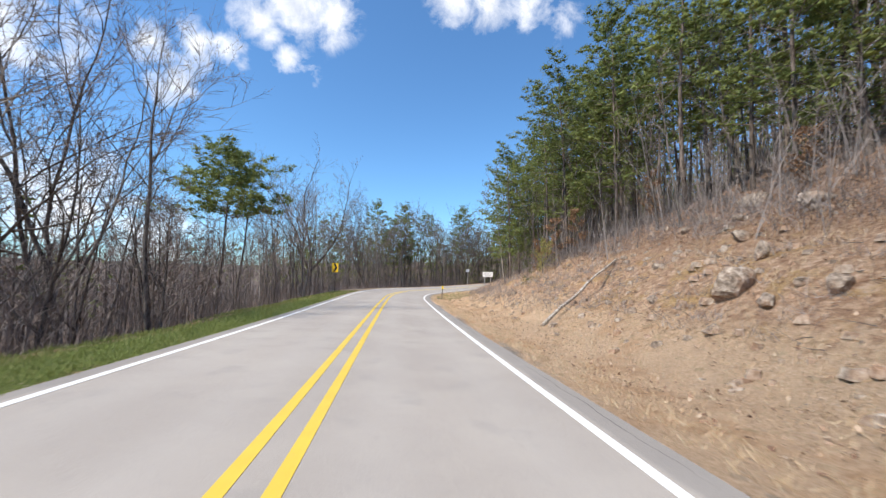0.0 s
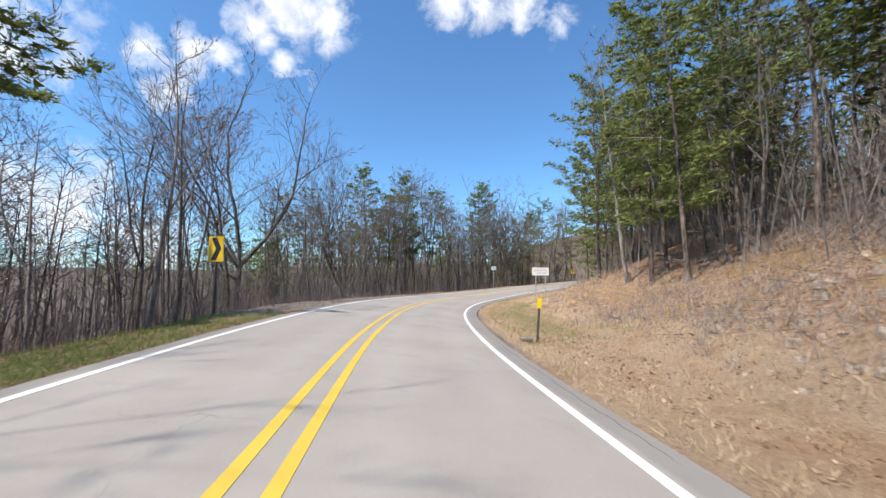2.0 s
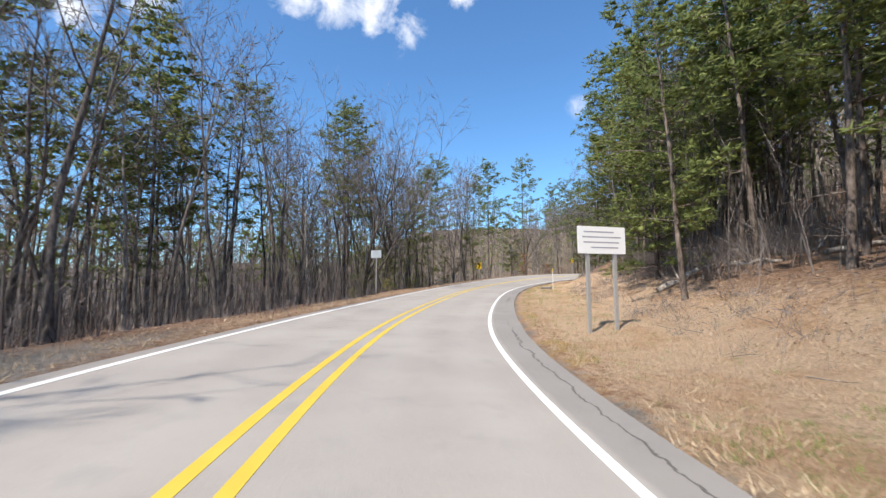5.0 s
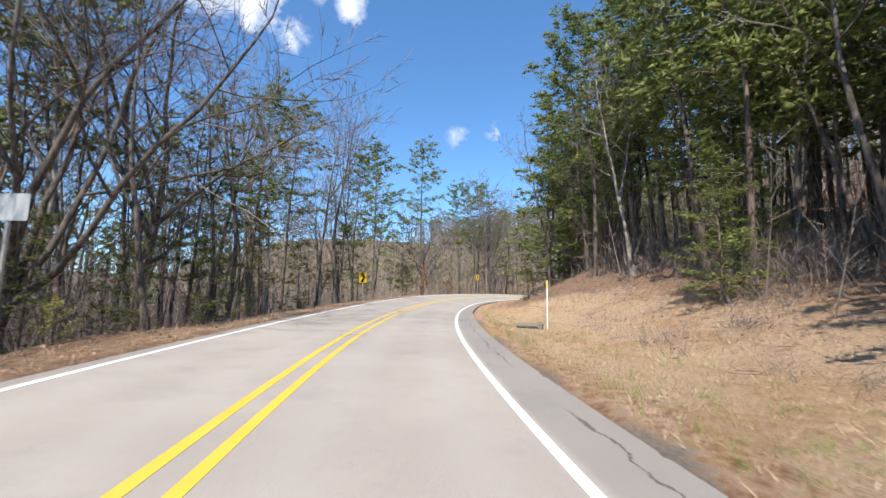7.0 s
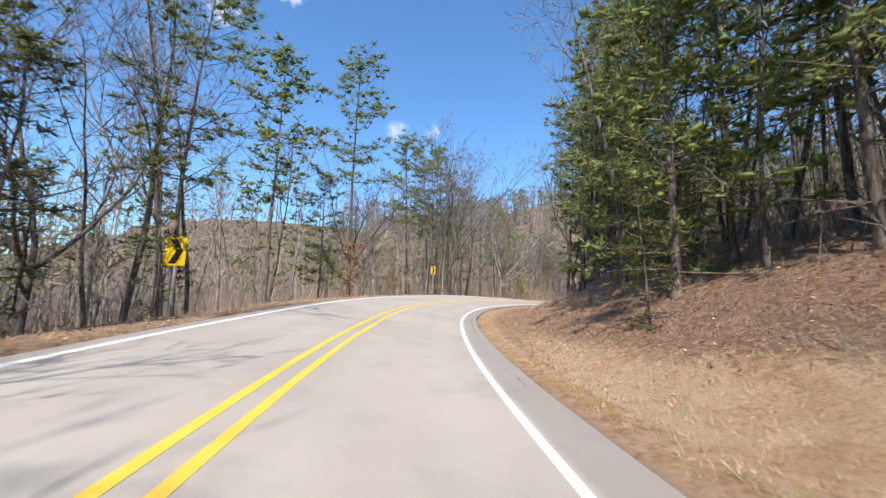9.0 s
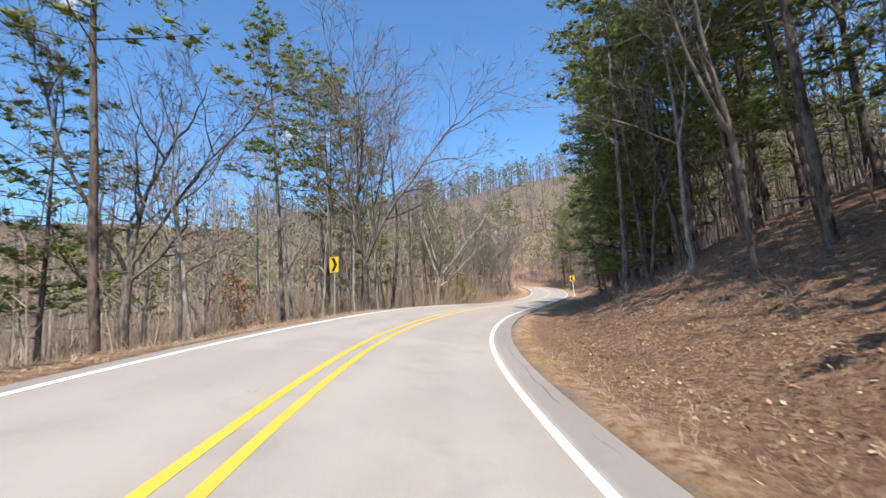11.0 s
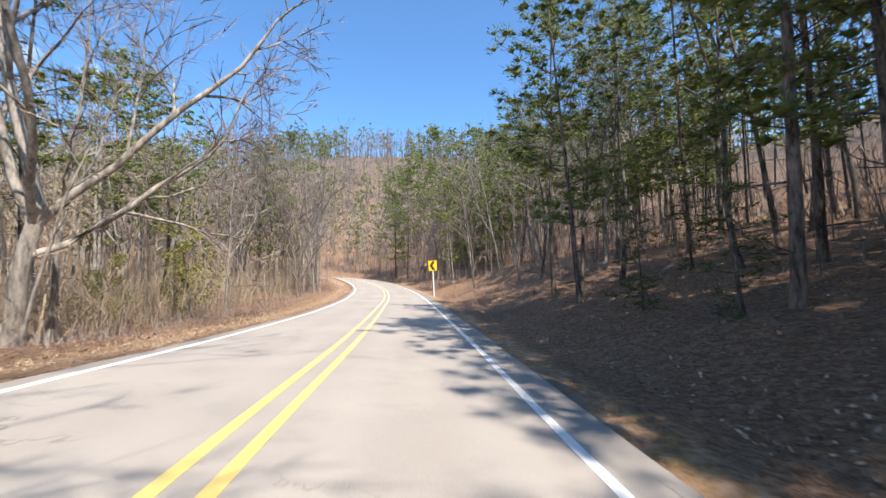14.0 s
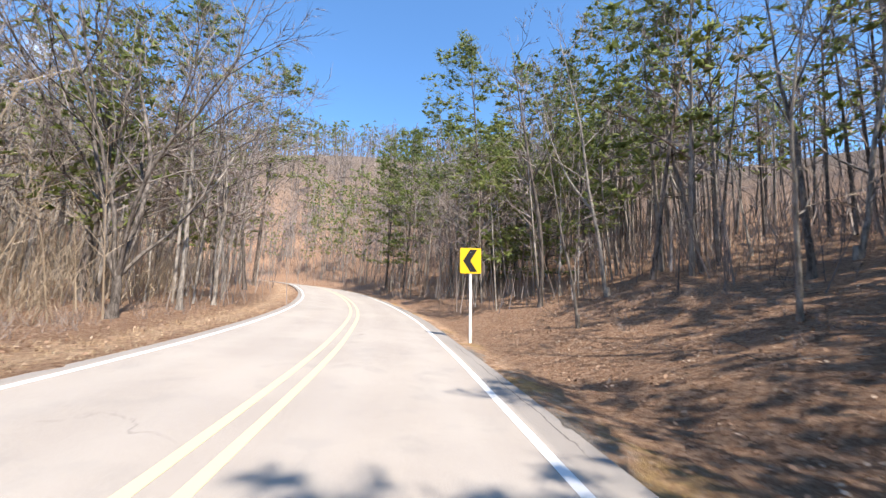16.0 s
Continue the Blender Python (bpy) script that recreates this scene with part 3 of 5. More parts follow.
# ---- trees ----
def limb(geo, r, p, d, length, radius, segs, sides, wander, lift, tip=0.25):
    """A bent, tapering limb; returns its points and their directions."""
    pts, radii, ways = [p.copy()], [radius], [d.copy()]
    for i in range(segs):
        d = (d + rand_dir(r) * wander + Vector((0, 0, lift))).normalized()
        p = p + d * (length / segs)
        pts.append(p.copy())
        ways.append(d.copy())
        radii.append(radius * (1 - (1 - tip) * (i + 1) / segs))
    geo.tube(pts, radii, sides)
    return pts, ways, radii


def bough(trunk, crown, r, p, d, length, radius, level, twig_w, twigs, many=(4, 4, 3)):
    """A crooked limb that forks again and again down to its twigs."""
    if level == 3:
        tip = p + d * length
        crown.blade(p, d * length, d.cross(rand_dir(r)).normalized() * radius)
        for _ in range(twigs):
            q = p.lerp(tip, r.uniform(0.15, 0.85))
            dd = (d + rand_dir(r) * 0.6 + Vector((0, 0, 0.08))).normalized()
            crown.blade(q, dd * length * r.uniform(0.4, 0.85), dd.cross(rand_dir(r)).normalized() * twig_w)
        return
    segs, sides = ((7, 6), (5, 4), (3, 3))[level]
    bend, lift = ((0.2, 0.07), (0.27, 0.08), (0.28, 0.05))[level]
    pts, ways, radii = limb(trunk if level < 2 else crown, r, p, d, length, radius, segs, sides, bend, lift, (0.45, 0.35, 0.35)[level])
    n = many[level]
    for k in range(n):
        g = min((0.26 + 0.74 * (k + r.uniform(0.2, 0.9)) / n) * segs, segs - 0.01)
        i = int(g)
        q = pts[i].lerp(pts[i + 1], g - i)
        side = ways[i].cross(rand_dir(r)).normalized()
        w = radians(r.uniform(32, 62))
        dd = (ways[i] * math.cos(w) + side * math.sin(w) + Vector((0, 0, 0.14))).normalized()
        rad = max(radii[i] * r.uniform(0.45, 0.7), (0.03, 0.017, 0.011)[level])
        bough(trunk, crown, r, q, dd, length * (0.8 - 0.38 * g / segs) * r.uniform(0.6, 1.1), rad, level + 1, twig_w, twigs, many)
    bough(trunk, crown, r, pts[-1], (ways[-1] + rand_dir(r) * 0.2).normalized(), length * 0.5, radii[-1], level + 1, twig_w, twigs, many)


def bare_tree(seed, tall, girth, first, spread, boughs=9, lean=0.0, twig_w=0.0095, twigs=6, fork=0.0, many=(4, 3, 3)):
    """A leafless hardwood: a trunk that runs up through its boughs, and may part into two leaders at the height fork."""
    r = random.Random(seed)
    trunk, crown = Geo(), Geo()
    d0 = Vector((lean, lean * 0.3, 1)).normalized()
    stems = [limb(trunk, r, Vector((0, 0, -0.4)), d0, tall * 0.88 + 0.4, girth, 12, 6, 0.085, 0.03, 0.14)]
    trunk.tube([Vector((0, 0, -0.5)), Vector((0, 0, 0.05)), Vector((0, 0, 0.5))], [girth * 1.6, girth * 1.3, girth * 0.8], 7)
    if fork:
        i = int(fork * 12)
        a = r.uniform(0, 6.28)
        d = (stems[0][1][i] + Vector((math.cos(a), math.sin(a), 0)) * 0.5).normalized()
        stems.append(limb(trunk, r, stems[0][0][i], d, tall * 0.88 * (1 - fork), stems[0][2][i] * 0.8, 12, 5, 0.1, 0.05, 0.16))
    for n, (pts, ways, radii) in enumerate(stems):
        low = first if n == 0 else 0.25
        count = boughs if n == 0 else boughs // 2
        for k in range(count):
            at = low + (0.99 - low) * (k + r.uniform(0, 0.8)) / count
            f = min(at * 12, 11.99)
            i = int(f)
            a = k * 2.4 + r.uniform(-0.6, 0.6)
            d = Vector((math.cos(a), math.sin(a), r.uniform(0.5, 1.3) + at * 0.4)).normalized()
            length = tall * spread * (1.1 - 0.62 * (at - low) / (1.01 - low)) * r.uniform(0.65, 1.15)
            bough(trunk, crown, r, pts[i].lerp(pts[i + 1], f - i), d, length, max(radii[i] * r.uniform(0.4, 0.62), 0.022), 1, twig_w, twigs, many)
        bough(trunk, crown, r, pts[-1], ways[-1], tall * 0.09, radii[-1], 2, twig_w, twigs, many)
    return trunk, crown


def spreading_tree(seed, tall, girth, first, leaders, lean=(0.0, 0.0), flare=(22, 46), low=(), twig_w=0.0095, twigs=6, many=(5, 5, 3)):
    """An old open-grown hardwood: a short stout trunk that parts into heavy crooked leaders. low: height, heading and length of side limbs."""
    r = random.Random(seed)
    trunk, crown = Geo(), Geo()
    d0 = Vector((*lean, 1)).normalized()
    pts, ways, radii = limb(trunk, r, Vector((0, 0, -0.4)), d0, tall * first + 0.4, girth, 8, 8, 0.09, 0.02, 0.8)
    trunk.tube([Vector((0, 0, -0.5)), Vector((0, 0, 0.05)), Vector((0, 0, 0.55))], [girth * 1.7, girth * 1.35, girth * 0.8], 8)
    turn = r.uniform(0, 6.28)
    for k in range(leaders):
        w, a = radians(r.uniform(*flare)) * (0.35 if k == 0 else 1.0), turn + k * 6.28 / max(leaders - 1, 1) + r.uniform(-0.4, 0.4)
        d = (ways[-1] * math.cos(w) + Vector((math.cos(a), math.sin(a), 0)) * math.sin(w)).normalized()
        bough(trunk, crown, r, pts[-1] - ways[-1] * r.uniform(0, 0.5), d, tall * (1 - first) * r.uniform(0.6, 0.78), radii[-1] * (0.78 if k == 0 else r.uniform(0.5, 0.7)), 0, twig_w, twigs, many)
    for at, heading, length in low:
        f = min(at / first, 0.99) * 8
        i = int(f)
        a = radians(heading)
        bough(trunk, crown, r, pts[i].lerp(pts[i + 1], f - i), Vector((math.cos(a), math.sin(a), 0.45)).normalized(), length, radii[i] * 0.5, 0, twig_w, twigs, many)
    return trunk, crown


def needle_tuft(geo, r, p, d, size, count, width, flat=1.0):
    for _ in range(count):
        dd = d * 0.6 + rand_dir(r)
        dd.z *= flat
        dd.normalize()
        geo.blade(p, dd * size * r.uniform(0.6, 1.15), dd.cross(rand_dir(r)).normalized() * width)


def pine_tree(seed, tall, girth, first, spread, whorls=13, blades=110, drop=0.0, size=0.24, lean=0.0, flat=False, width=0.032, boughs=(2, 4), bulk=1.0):
    """A yellow pine: straight trunk, whorls of level boughs, and flat layered sprays of needles along them."""
    r = random.Random(seed)
    trunk, crown = Geo(), Geo()
    up = Vector((0, 0, 1))
    pts, ways, radii = limb(trunk, r, Vector((0, 0, -0.4)), Vector((lean, 0.02, 1)).normalized(), tall + 0.4, girth, 12, 7, 0.03, 0.03, 0.12)
    trunk.tube([Vector((0, 0, -0.5)), Vector((0, 0, 0.1)), Vector((0, 0, 0.6))], [girth * 1.45, girth * 1.2, girth * 0.8], 7)
    for k in range(9):
        f = r.uniform(first * 0.3, first) * 12
        i = int(f)
        a = r.uniform(0, 6.28)
        limb(trunk, r, pts[i], Vector((math.cos(a), math.sin(a), 0.1)), r.uniform(0.5, 2.4), 0.025, 2, 3, 0.2, -0.05, 0.3)

    def spray(path, way, ln, count):
        """A flat layer of needle tufts spreading from the outer part of a bough."""
        side = way.cross(up).normalized()
        many = max(3, int(2 + ln * (2.6 if flat else 1.9)))
        for c in range(many):
            t = 0.3 + 0.75 * (c + r.random()) / many
            g = min(t, 1.0) * (len(path) - 1)
            ii = min(int(g), len(path) - 2)
            q = path[ii].lerp(path[ii + 1], g - ii)
            reach = (0.1 + 0.3 * ln) * math.sin(min(t, 1) * 2.6 + 0.3)
            q = q + side * r.uniform(-1, 1) * reach + up * r.uniform(-0.15, 0.5 if flat else 0.2)
            rad = r.uniform(0.26, 0.5) * min(1.0, 0.6 + ln * 0.2) * bulk
            crown.clump(r, q, rad * 0.5, 0.5)
            for _ in range(int(count / many)):
                o = rand_dir(r)
                o.z *= 0.6
                d = (o + way * 0.25 + up * 0.22 + rand_dir(r) * 0.5).normalized()
                out = (o + up * 0.25 + rand_dir(r) * 0.2).normalized()
                crown.needle(q + o * rad * r.uniform(0.25, 1.0), d * size * r.uniform(0.6, 1.3), d.cross(rand_dir(r)).normalized() * width * r.uniform(0.6, 1.2), out)

    for k in range(whorls):
        t = (k + 0.5) / whorls
        at = first + (1 - first) * t
        f = min(at * 12, 11.99)
        i = int(f)
        p0 = pts[i].lerp(pts[i + 1], f - i)
        if drop == 0:
            prof = (1 - t ** 3) ** 0.6 if flat else math.sin(math.pi * (0.22 + 0.66 * t ** 1.15)) ** 0.8
        else:
            prof = (1 - t) ** 0.55 * (0.75 + 0.25 * min(1, t * 6))
        for j in range(r.randint(*boughs)):
            a = k * 1.3 + j * 1.57 + r.uniform(-0.7, 0.7)
            ln = max(0.6, tall * spread * prof * r.choice((0.45, 0.7, 0.85, 1.0, 1.1, 1.3)))
            d = Vector((math.cos(a), math.sin(a), 0.1 + 0.7 * t * t - drop * 2)).normalized()
            bp, bw, br = limb(trunk, r, p0 + up * r.uniform(-0.3, 0.3), d, ln, radii[i] * 0.26 + 0.012, 2, 3, 0.16, 0.06, 0.3)
            spray(bp, bw[-1], ln, int(blades * (0.4 + 0.25 * ln)))
    spray([pts[-2], pts[-1]], Vector((0.3, 0.2, 1)).normalized(), 1.6, blades * 2)
    return trunk, crown


def leafy_sapling(seed, tall, spread, leaves, size):
    """A small tree that keeps its leaves."""
    r = random.Random(seed)
    trunk, crown, arms = Geo(), Geo(), []
    pts, ways, radii = limb(trunk, r, Vector((0, 0, -0.2)), Vector((0.05, 0.05, 1)).normalized(), tall + 0.2, 0.045, 7, 5, 0.1, 0.03, 0.15)
    for k in range(9):
        at = 0.15 + 0.85 * k / 9
        f = min(at * 7, 6.99)
        i = int(f)
        a = k * 2.4
        ln = tall * spread * (1.1 - at * 0.7) * r.uniform(0.6, 1.1)
        arms.append(Geo())
        bp, bw, br = limb(arms[-1], r, pts[i].lerp(pts[i + 1], f - i), Vector((math.cos(a), math.sin(a), 0.6)).normalized(), ln, 0.016, 4, 3, 0.2, 0.03, 0.3)
        for _ in range(leaves // 9):
            g = r.uniform(1, 3.99)
            q = bp[int(g)].lerp(bp[int(g) + 1], g % 1) + rand_dir(r) * ln * 0.22
            d = rand_dir(r)
            crown.leaf(q, d * size, d.cross(rand_dir(r)).normalized() * size * 0.3)
    return trunk, crown, arms


def build_tree(name, made, bark, foliage, label, category, group):
    trunk, crown, arms = made if len(made) == 3 else (*made, ())
    ob = tagged(new(name), label, category, group)
    part("trunk", trunk, bark, ob, smooth=True)
    part("crown", crown, foliage, ob)
    for arm in arms:
        part("branch", arm, bark, ob, smooth=True)
    return ob


def tree_kind(name, mades, bark, foliage, label, category, group):
    """Templates of one kind of tree, parked until the first use takes each of them."""
    return [[build_tree(name, m, bark, foliage, label, category, group), False] for m in mades]


planted = []


def plant(kind, which, x, y, size=1.0, turn=0.0, lean=(0, 0), label=""):
    slot = kind[which % len(kind)]
    m = Matrix.LocRotScale((x, y, height(x, y) - 0.05), Euler((lean[0], lean[1], turn)), None)
    if slot[1]:
        ob = copy_thing(slot[0], m)
    else:
        ob, slot[1] = slot[0], True
        ob.matrix_basis = m
    ob.scale = (size, size, size)
    if label:
        ob["label"] = label
    planted.append((x, y))
    return ob


WOODS = "hardwoods in the roadside woods"
PINES = "pines in the roadside woods"
tall_bare = tree_kind("hardwood_tree", [bare_tree(1, 15, 0.13, 0.4, 0.26, 9, fork=0.5), bare_tree(2, 17, 0.145, 0.46, 0.24, 9, 0.05), bare_tree(3, 13, 0.11, 0.34, 0.26, 8, -0.08, fork=0.4),
                                        bare_tree(4, 16, 0.13, 0.42, 0.24, 8, 0.1, fork=0.6), bare_tree(5, 15.5, 0.12, 0.48, 0.28, 8, -0.03)],
                      BARK, TWIG, "tall leafless hardwood with dark slender trunk and fine twigs", "tree", WOODS)
pale_bare = tree_kind("hardwood_tree", [bare_tree(11, 14, 0.12, 0.38, 0.27, 9, 0.06, fork=0.45), bare_tree(12, 12, 0.105, 0.3, 0.28, 8, -0.1), bare_tree(13, 15, 0.125, 0.42, 0.26, 8, 0.12, fork=0.35)],
                      PALE_BARK, BUDS, "leafless hardwood with pale grey bark and reddish twigs", "tree", WOODS)
wide_bare = tree_kind("hardwood_tree", [spreading_tree(21, 14, 0.2, 0.24, 4, (0.04, 0), low=((0.17, 200, 3.6),)), spreading_tree(22, 15, 0.21, 0.3, 4, (-0.05, 0.03), low=((0.2, 40, 3.8), (0.26, 230, 3.2))),
                                        spreading_tree(24, 14.5, 0.15, 0.2, 5, (0.03, -0.03), (16, 36)), spreading_tree(25, 15, 0.17, 0.1, 6, (0.05, 0.02), (12, 40), many=(4, 4, 3)),
                                        spreading_tree(26, 15, 0.19, 0.07, 9, (0.02, 0.0), (9, 34), ((0.05, 300, 4.2), (0.06, 60, 4.5)), many=(5, 5, 3))],
                      BARK, TWIG, "large leafless hardwood with wide-spreading dark limbs", "tree", WOODS)
wide_pale = tree_kind("hardwood_tree", [spreading_tree(23, 13, 0.18, 0.22, 4, (0.16, 0.02), (24, 52), ((0.15, 20, 4.6),))],
                      PALE_BARK, BUDS, "leaning leafless hardwood with pale sprawling sunlit limbs", "tree", WOODS)
slim_bare = tree_kind("young_hardwood", [bare_tree(31, 9, 0.07, 0.2, 0.24, 6, 0.06, twigs=4, many=(3, 3, 2)), bare_tree(32, 8, 0.06, 0.16, 0.26, 6, -0.1, twigs=4, many=(3, 3, 2)), bare_tree(33, 10.5, 0.075, 0.3, 0.22, 6, 0.12, twigs=4, many=(3, 3, 2))],
                      BARK, BUDS, "young leafless hardwood with a thin trunk", "tree", WOODS)
# young trees whose pale colours carry the sunlight on them
slim_pale = tree_kind("young_hardwood", [bare_tree(34, 10, 0.07, 0.24, 0.23, 6, 0.05, twigs=4, many=(3, 3, 2)), bare_tree(35, 9, 0.065, 0.3, 0.22, 6, -0.08, twigs=4, many=(3, 3, 2))],
                      PALE_BARK, SUNLIT_SWITCHES, "young leafless hardwood with trunk and twigs in pale sunlit colours", "tree", WOODS)
tall_pine = tree_kind("pine_tree", [pine_tree(41, 19, 0.16, 0.4, 0.185, 14, 150), pine_tree(42, 17, 0.14, 0.22, 0.2, 16, 140, lean=0.05), pine_tree(43, 21, 0.17, 0.5, 0.17, 13, 150, lean=-0.03)],
                      PINE_BARK, NEEDLES, "tall pine with bare lower trunk and green crown", "pine", PINES)
back_pine = tree_kind("pine_tree", [pine_tree(44, 19, 0.15, 0.42, 0.18, 12, 46, size=0.34, width=0.065, bulk=1.15, boughs=(2, 5)), pine_tree(45, 17, 0.13, 0.36, 0.19, 12, 46, size=0.34, width=0.065, bulk=1.15, lean=0.04, boughs=(2, 5))],
                      PINE_BARK, NEEDLES, "tall slender pine standing back among the hardwoods", "pine", PINES)
flat_pine = tree_kind("pine_tree", [pine_tree(51, 14.5, 0.15, 0.62, 0.31, 11, 260, flat=True, boughs=(4, 6), size=0.24, width=0.04)],
                      PINE_BARK, NEEDLES, "pine with a broad flat-topped crown on a bare trunk", "pine", PINES)
edge_pine = tree_kind("pine_tree", [pine_tree(61, 18, 0.17, 0.06, 0.22, 24, 125, drop=0.05, boughs=(3, 5)), pine_tree(62, 16, 0.15, 0.08, 0.25, 23, 125, drop=0.06, lean=-0.04, boughs=(3, 5))],
                      PINE_BARK, NEEDLES, "dense evergreen with sweeping boughs down to the ground", "pine", PINES)
young_pine = tree_kind("young_pine", [pine_tree(71, 5.5, 0.07, 0.08, 0.26, 12, 70, drop=0.05, size=0.2, width=0.02, bulk=0.5), pine_tree(72, 4, 0.05, 0.06, 0.3, 10, 70, drop=0.1, size=0.18, width=0.018, bulk=0.42)],
                       PINE_BARK, CEDAR, "young evergreen growing in the undergrowth", "pine", PINES)
oak_sapling = tree_kind("oak_sapling", [leafy_sapling(81, 3.4, 0.4, 900, 0.13), leafy_sapling(82, 2.4, 0.45, 600, 0.12)],
                        BARK, DRY_LEAF, "oak sapling holding on to brown dead leaves", "sapling", "leaf-holding oak saplings")

shrub = tree_kind("roadside_shrub", [leafy_sapling(91, 3.2, 0.55, 1500, 0.1), leafy_sapling(92, 2.2, 0.6, 1000, 0.09)],
                  BARK, SHRUB, "yellow-green budding shrub at the wood edge", "shrub", "budding shrubs at the wood edge")

# trees that stand out: kind, variant, x, y, size, turn
OUTER_TREES = (
    (wide_bare, 3, -19.0, 20.5, 1.35, 3.6), (wide_bare, 1, -16.8, 13.5, 0.85, 0.3), (flat_pine, 0, -19.8, 35.8, 1.08, 0.4), (wide_bare, 0, -19.8, 60.3, 1.42, 1.0),
    (tall_bare, 2, -20.5, 49.5, 0.8, 2.4), (wide_bare, 4, -13.3, 70.7, 0.98, 4.0), (tall_pine, 1, -10.0, 89.5, 0.95, 0.3), (tall_pine, 0, -4.8, 93.5, 0.90, 1.7),
    (wide_bare, 3, 5.2, 95.8, 1.12, -0.7), (wide_bare, 1, 8.4, 100.6, 1.05, 0.2), (tall_pine, 2, 4.0, 99.0, 0.85, 2.2), (tall_bare, 1, 12.3, 103.4, 0.95, 5.0),
    (pale_bare, 0, 15.0, 106.0, 1.00, 1.1),
)
OUTER_TREES_ON = (
    (tall_bare, 3, 27.5, 119.5, 0.90, 3.0), (wide_bare, 2, 59.9, 130.7, 1.4, 3.3), (tall_pine, 2, 54.6, 133.0, 0.95, 0.6), (pale_bare, 2, 69.0, 136.0, 1.15, 2.0),
    (wide_bare, 1, 46.0, 132.5, 1.0, 1.4), (pale_bare, 0, 81.5, 137.0, 1.00, 4.4), (tall_bare, 2, 88.0, 138.2, 0.95, 1.9), (wide_bare, 3, 104.8, 137.8, 1.0, 0.5),
    (wide_bare, 1, 108.6, 142.6, 1.00, 5.2), (young_pine, 0, -15.0, 56.0, 0.90, 1.0), (young_pine, 1, -17.0, 60.5, 0.90, 1.0),
)
INNER_TREES = (
    (tall_pine, 1, 8.0, 54.6, 0.84, 1.1), (tall_pine, 0, 9.6, 59.0, 0.75, 2.1), (tall_pine, 1, 12.0, 63.4, 0.9, 0.3), (tall_pine, 1, 13.4, 71.6, 0.85, 1.5),
    (tall_pine, 0, 9.8, 40.2, 0.75, 4.1), (tall_pine, 1, 12.6, 33.0, 0.9, 5.0), (tall_pine, 1, 44.0, 135.0, 0.9, 0.8), (tall_pine, 0, 83.0, 139.6, 0.9, 0.1),
    (tall_pine, 2, 8.8, 34.4, 0.74, 0.0), (tall_pine, 1, 9.4, 30.6, 0.9, 2.0), (tall_pine, 0, 11.0, 36.5, 0.82, 1.0), (tall_pine, 1, 7.4, 46.5, 0.84, 0.7),
    (tall_pine, 1, 9.0, 48.0, 0.84, 2.0), (tall_pine, 1, 7.2, 43.2, 0.84, 1.9), (tall_pine, 1, 11.2, 55.5, 0.84, 0.0), (tall_pine, 0, 13.8, 66.6, 0.81, 3.0),
)
INNER_TREES_MORE = (
    (tall_pine, 1, 11.8, 27.5, 0.9, 3.6), (edge_pine, 1, 16.4, 16.2, 0.72, 2.0), (tall_pine, 1, 14.2, 16.2, 0.85, 4.0), (tall_pine, 1, 14.6, 19.0, 0.9, 0.2),
    (tall_pine, 1, 16.2, 24.4, 1.0, 2.2), (tall_pine, 0, 17.8, 20.8, 1.0, 4.2), (tall_pine, 1, 15.6, 14.6, 0.95, 1.2), (tall_pine, 1, 15.4, 32.4, 0.98, 3.2),
    (tall_pine, 0, 13.5, 22.5, 0.95, 1.3), (tall_pine, 2, 13.2, 29.8, 0.8, 0.5), (tall_pine, 0, 10.4, 44.6, 0.75, 5.5), (tall_pine, 1, 13.0, 47.0, 0.9, 0.9),
)
INNER_TREES_ON = (
    (tall_pine, 1, 31.0, 87.4, 1.0, 1.4), (tall_pine, 0, 34.5, 92.4, 1.05, 0.4), (pale_bare, 1, 26.8, 79.6, 1.05, 2.4), (edge_pine, 1, 64.8, 114.2, 0.95, 5.0),
    (edge_pine, 0, 17.4, 76.2, 0.85, 1.0), (pale_bare, 2, 29.6, 90.4, 1.0, 0.5), (edge_pine, 0, 35.4, 100.2, 0.95, 4.0),
    (tall_pine, 2, 33.0, 90.0, 1.00, 1.0), (tall_pine, 1, 67.8, 113.8, 1.0, 0.2), (tall_pine, 0, 71.0, 115.0, 1.0, 3.0),
    (tall_pine, 1, 59.0, 112.8, 0.90, 1.0), (tall_pine, 0, 77.0, 116.4, 0.95, 2.0), (tall_pine, 2, 62.0, 111.8, 0.90, 4.0), (tall_pine, 1, 84.6, 118.6, 0.84, 1.2),
)
INNER_TREES_ON_MORE = (
    (edge_pine, 0, 121.0, 119.5, 0.8, 2.0), (edge_pine, 0, 126.5, 123.0, 0.85, 3.0), (tall_pine, 1, 116.5, 118.0, 0.9, 1.0), (tall_pine, 2, 118.5, 115.0, 0.95, 4.0),
    (tall_pine, 1, 47.2, 105.4, 1.0, 1.0), (tall_pine, 0, 52.6, 105.0, 1.05, 2.2), (tall_pine, 1, 57.2, 108.6, 1.0, 3.1), (tall_pine, 0, 60.6, 107.6, 1.0, 0.4),
    (tall_pine, 1, 80.2, 113.0, 1.0, 2.6), (tall_pine, 0, 66.0, 110.4, 1.0, 5.2),
)
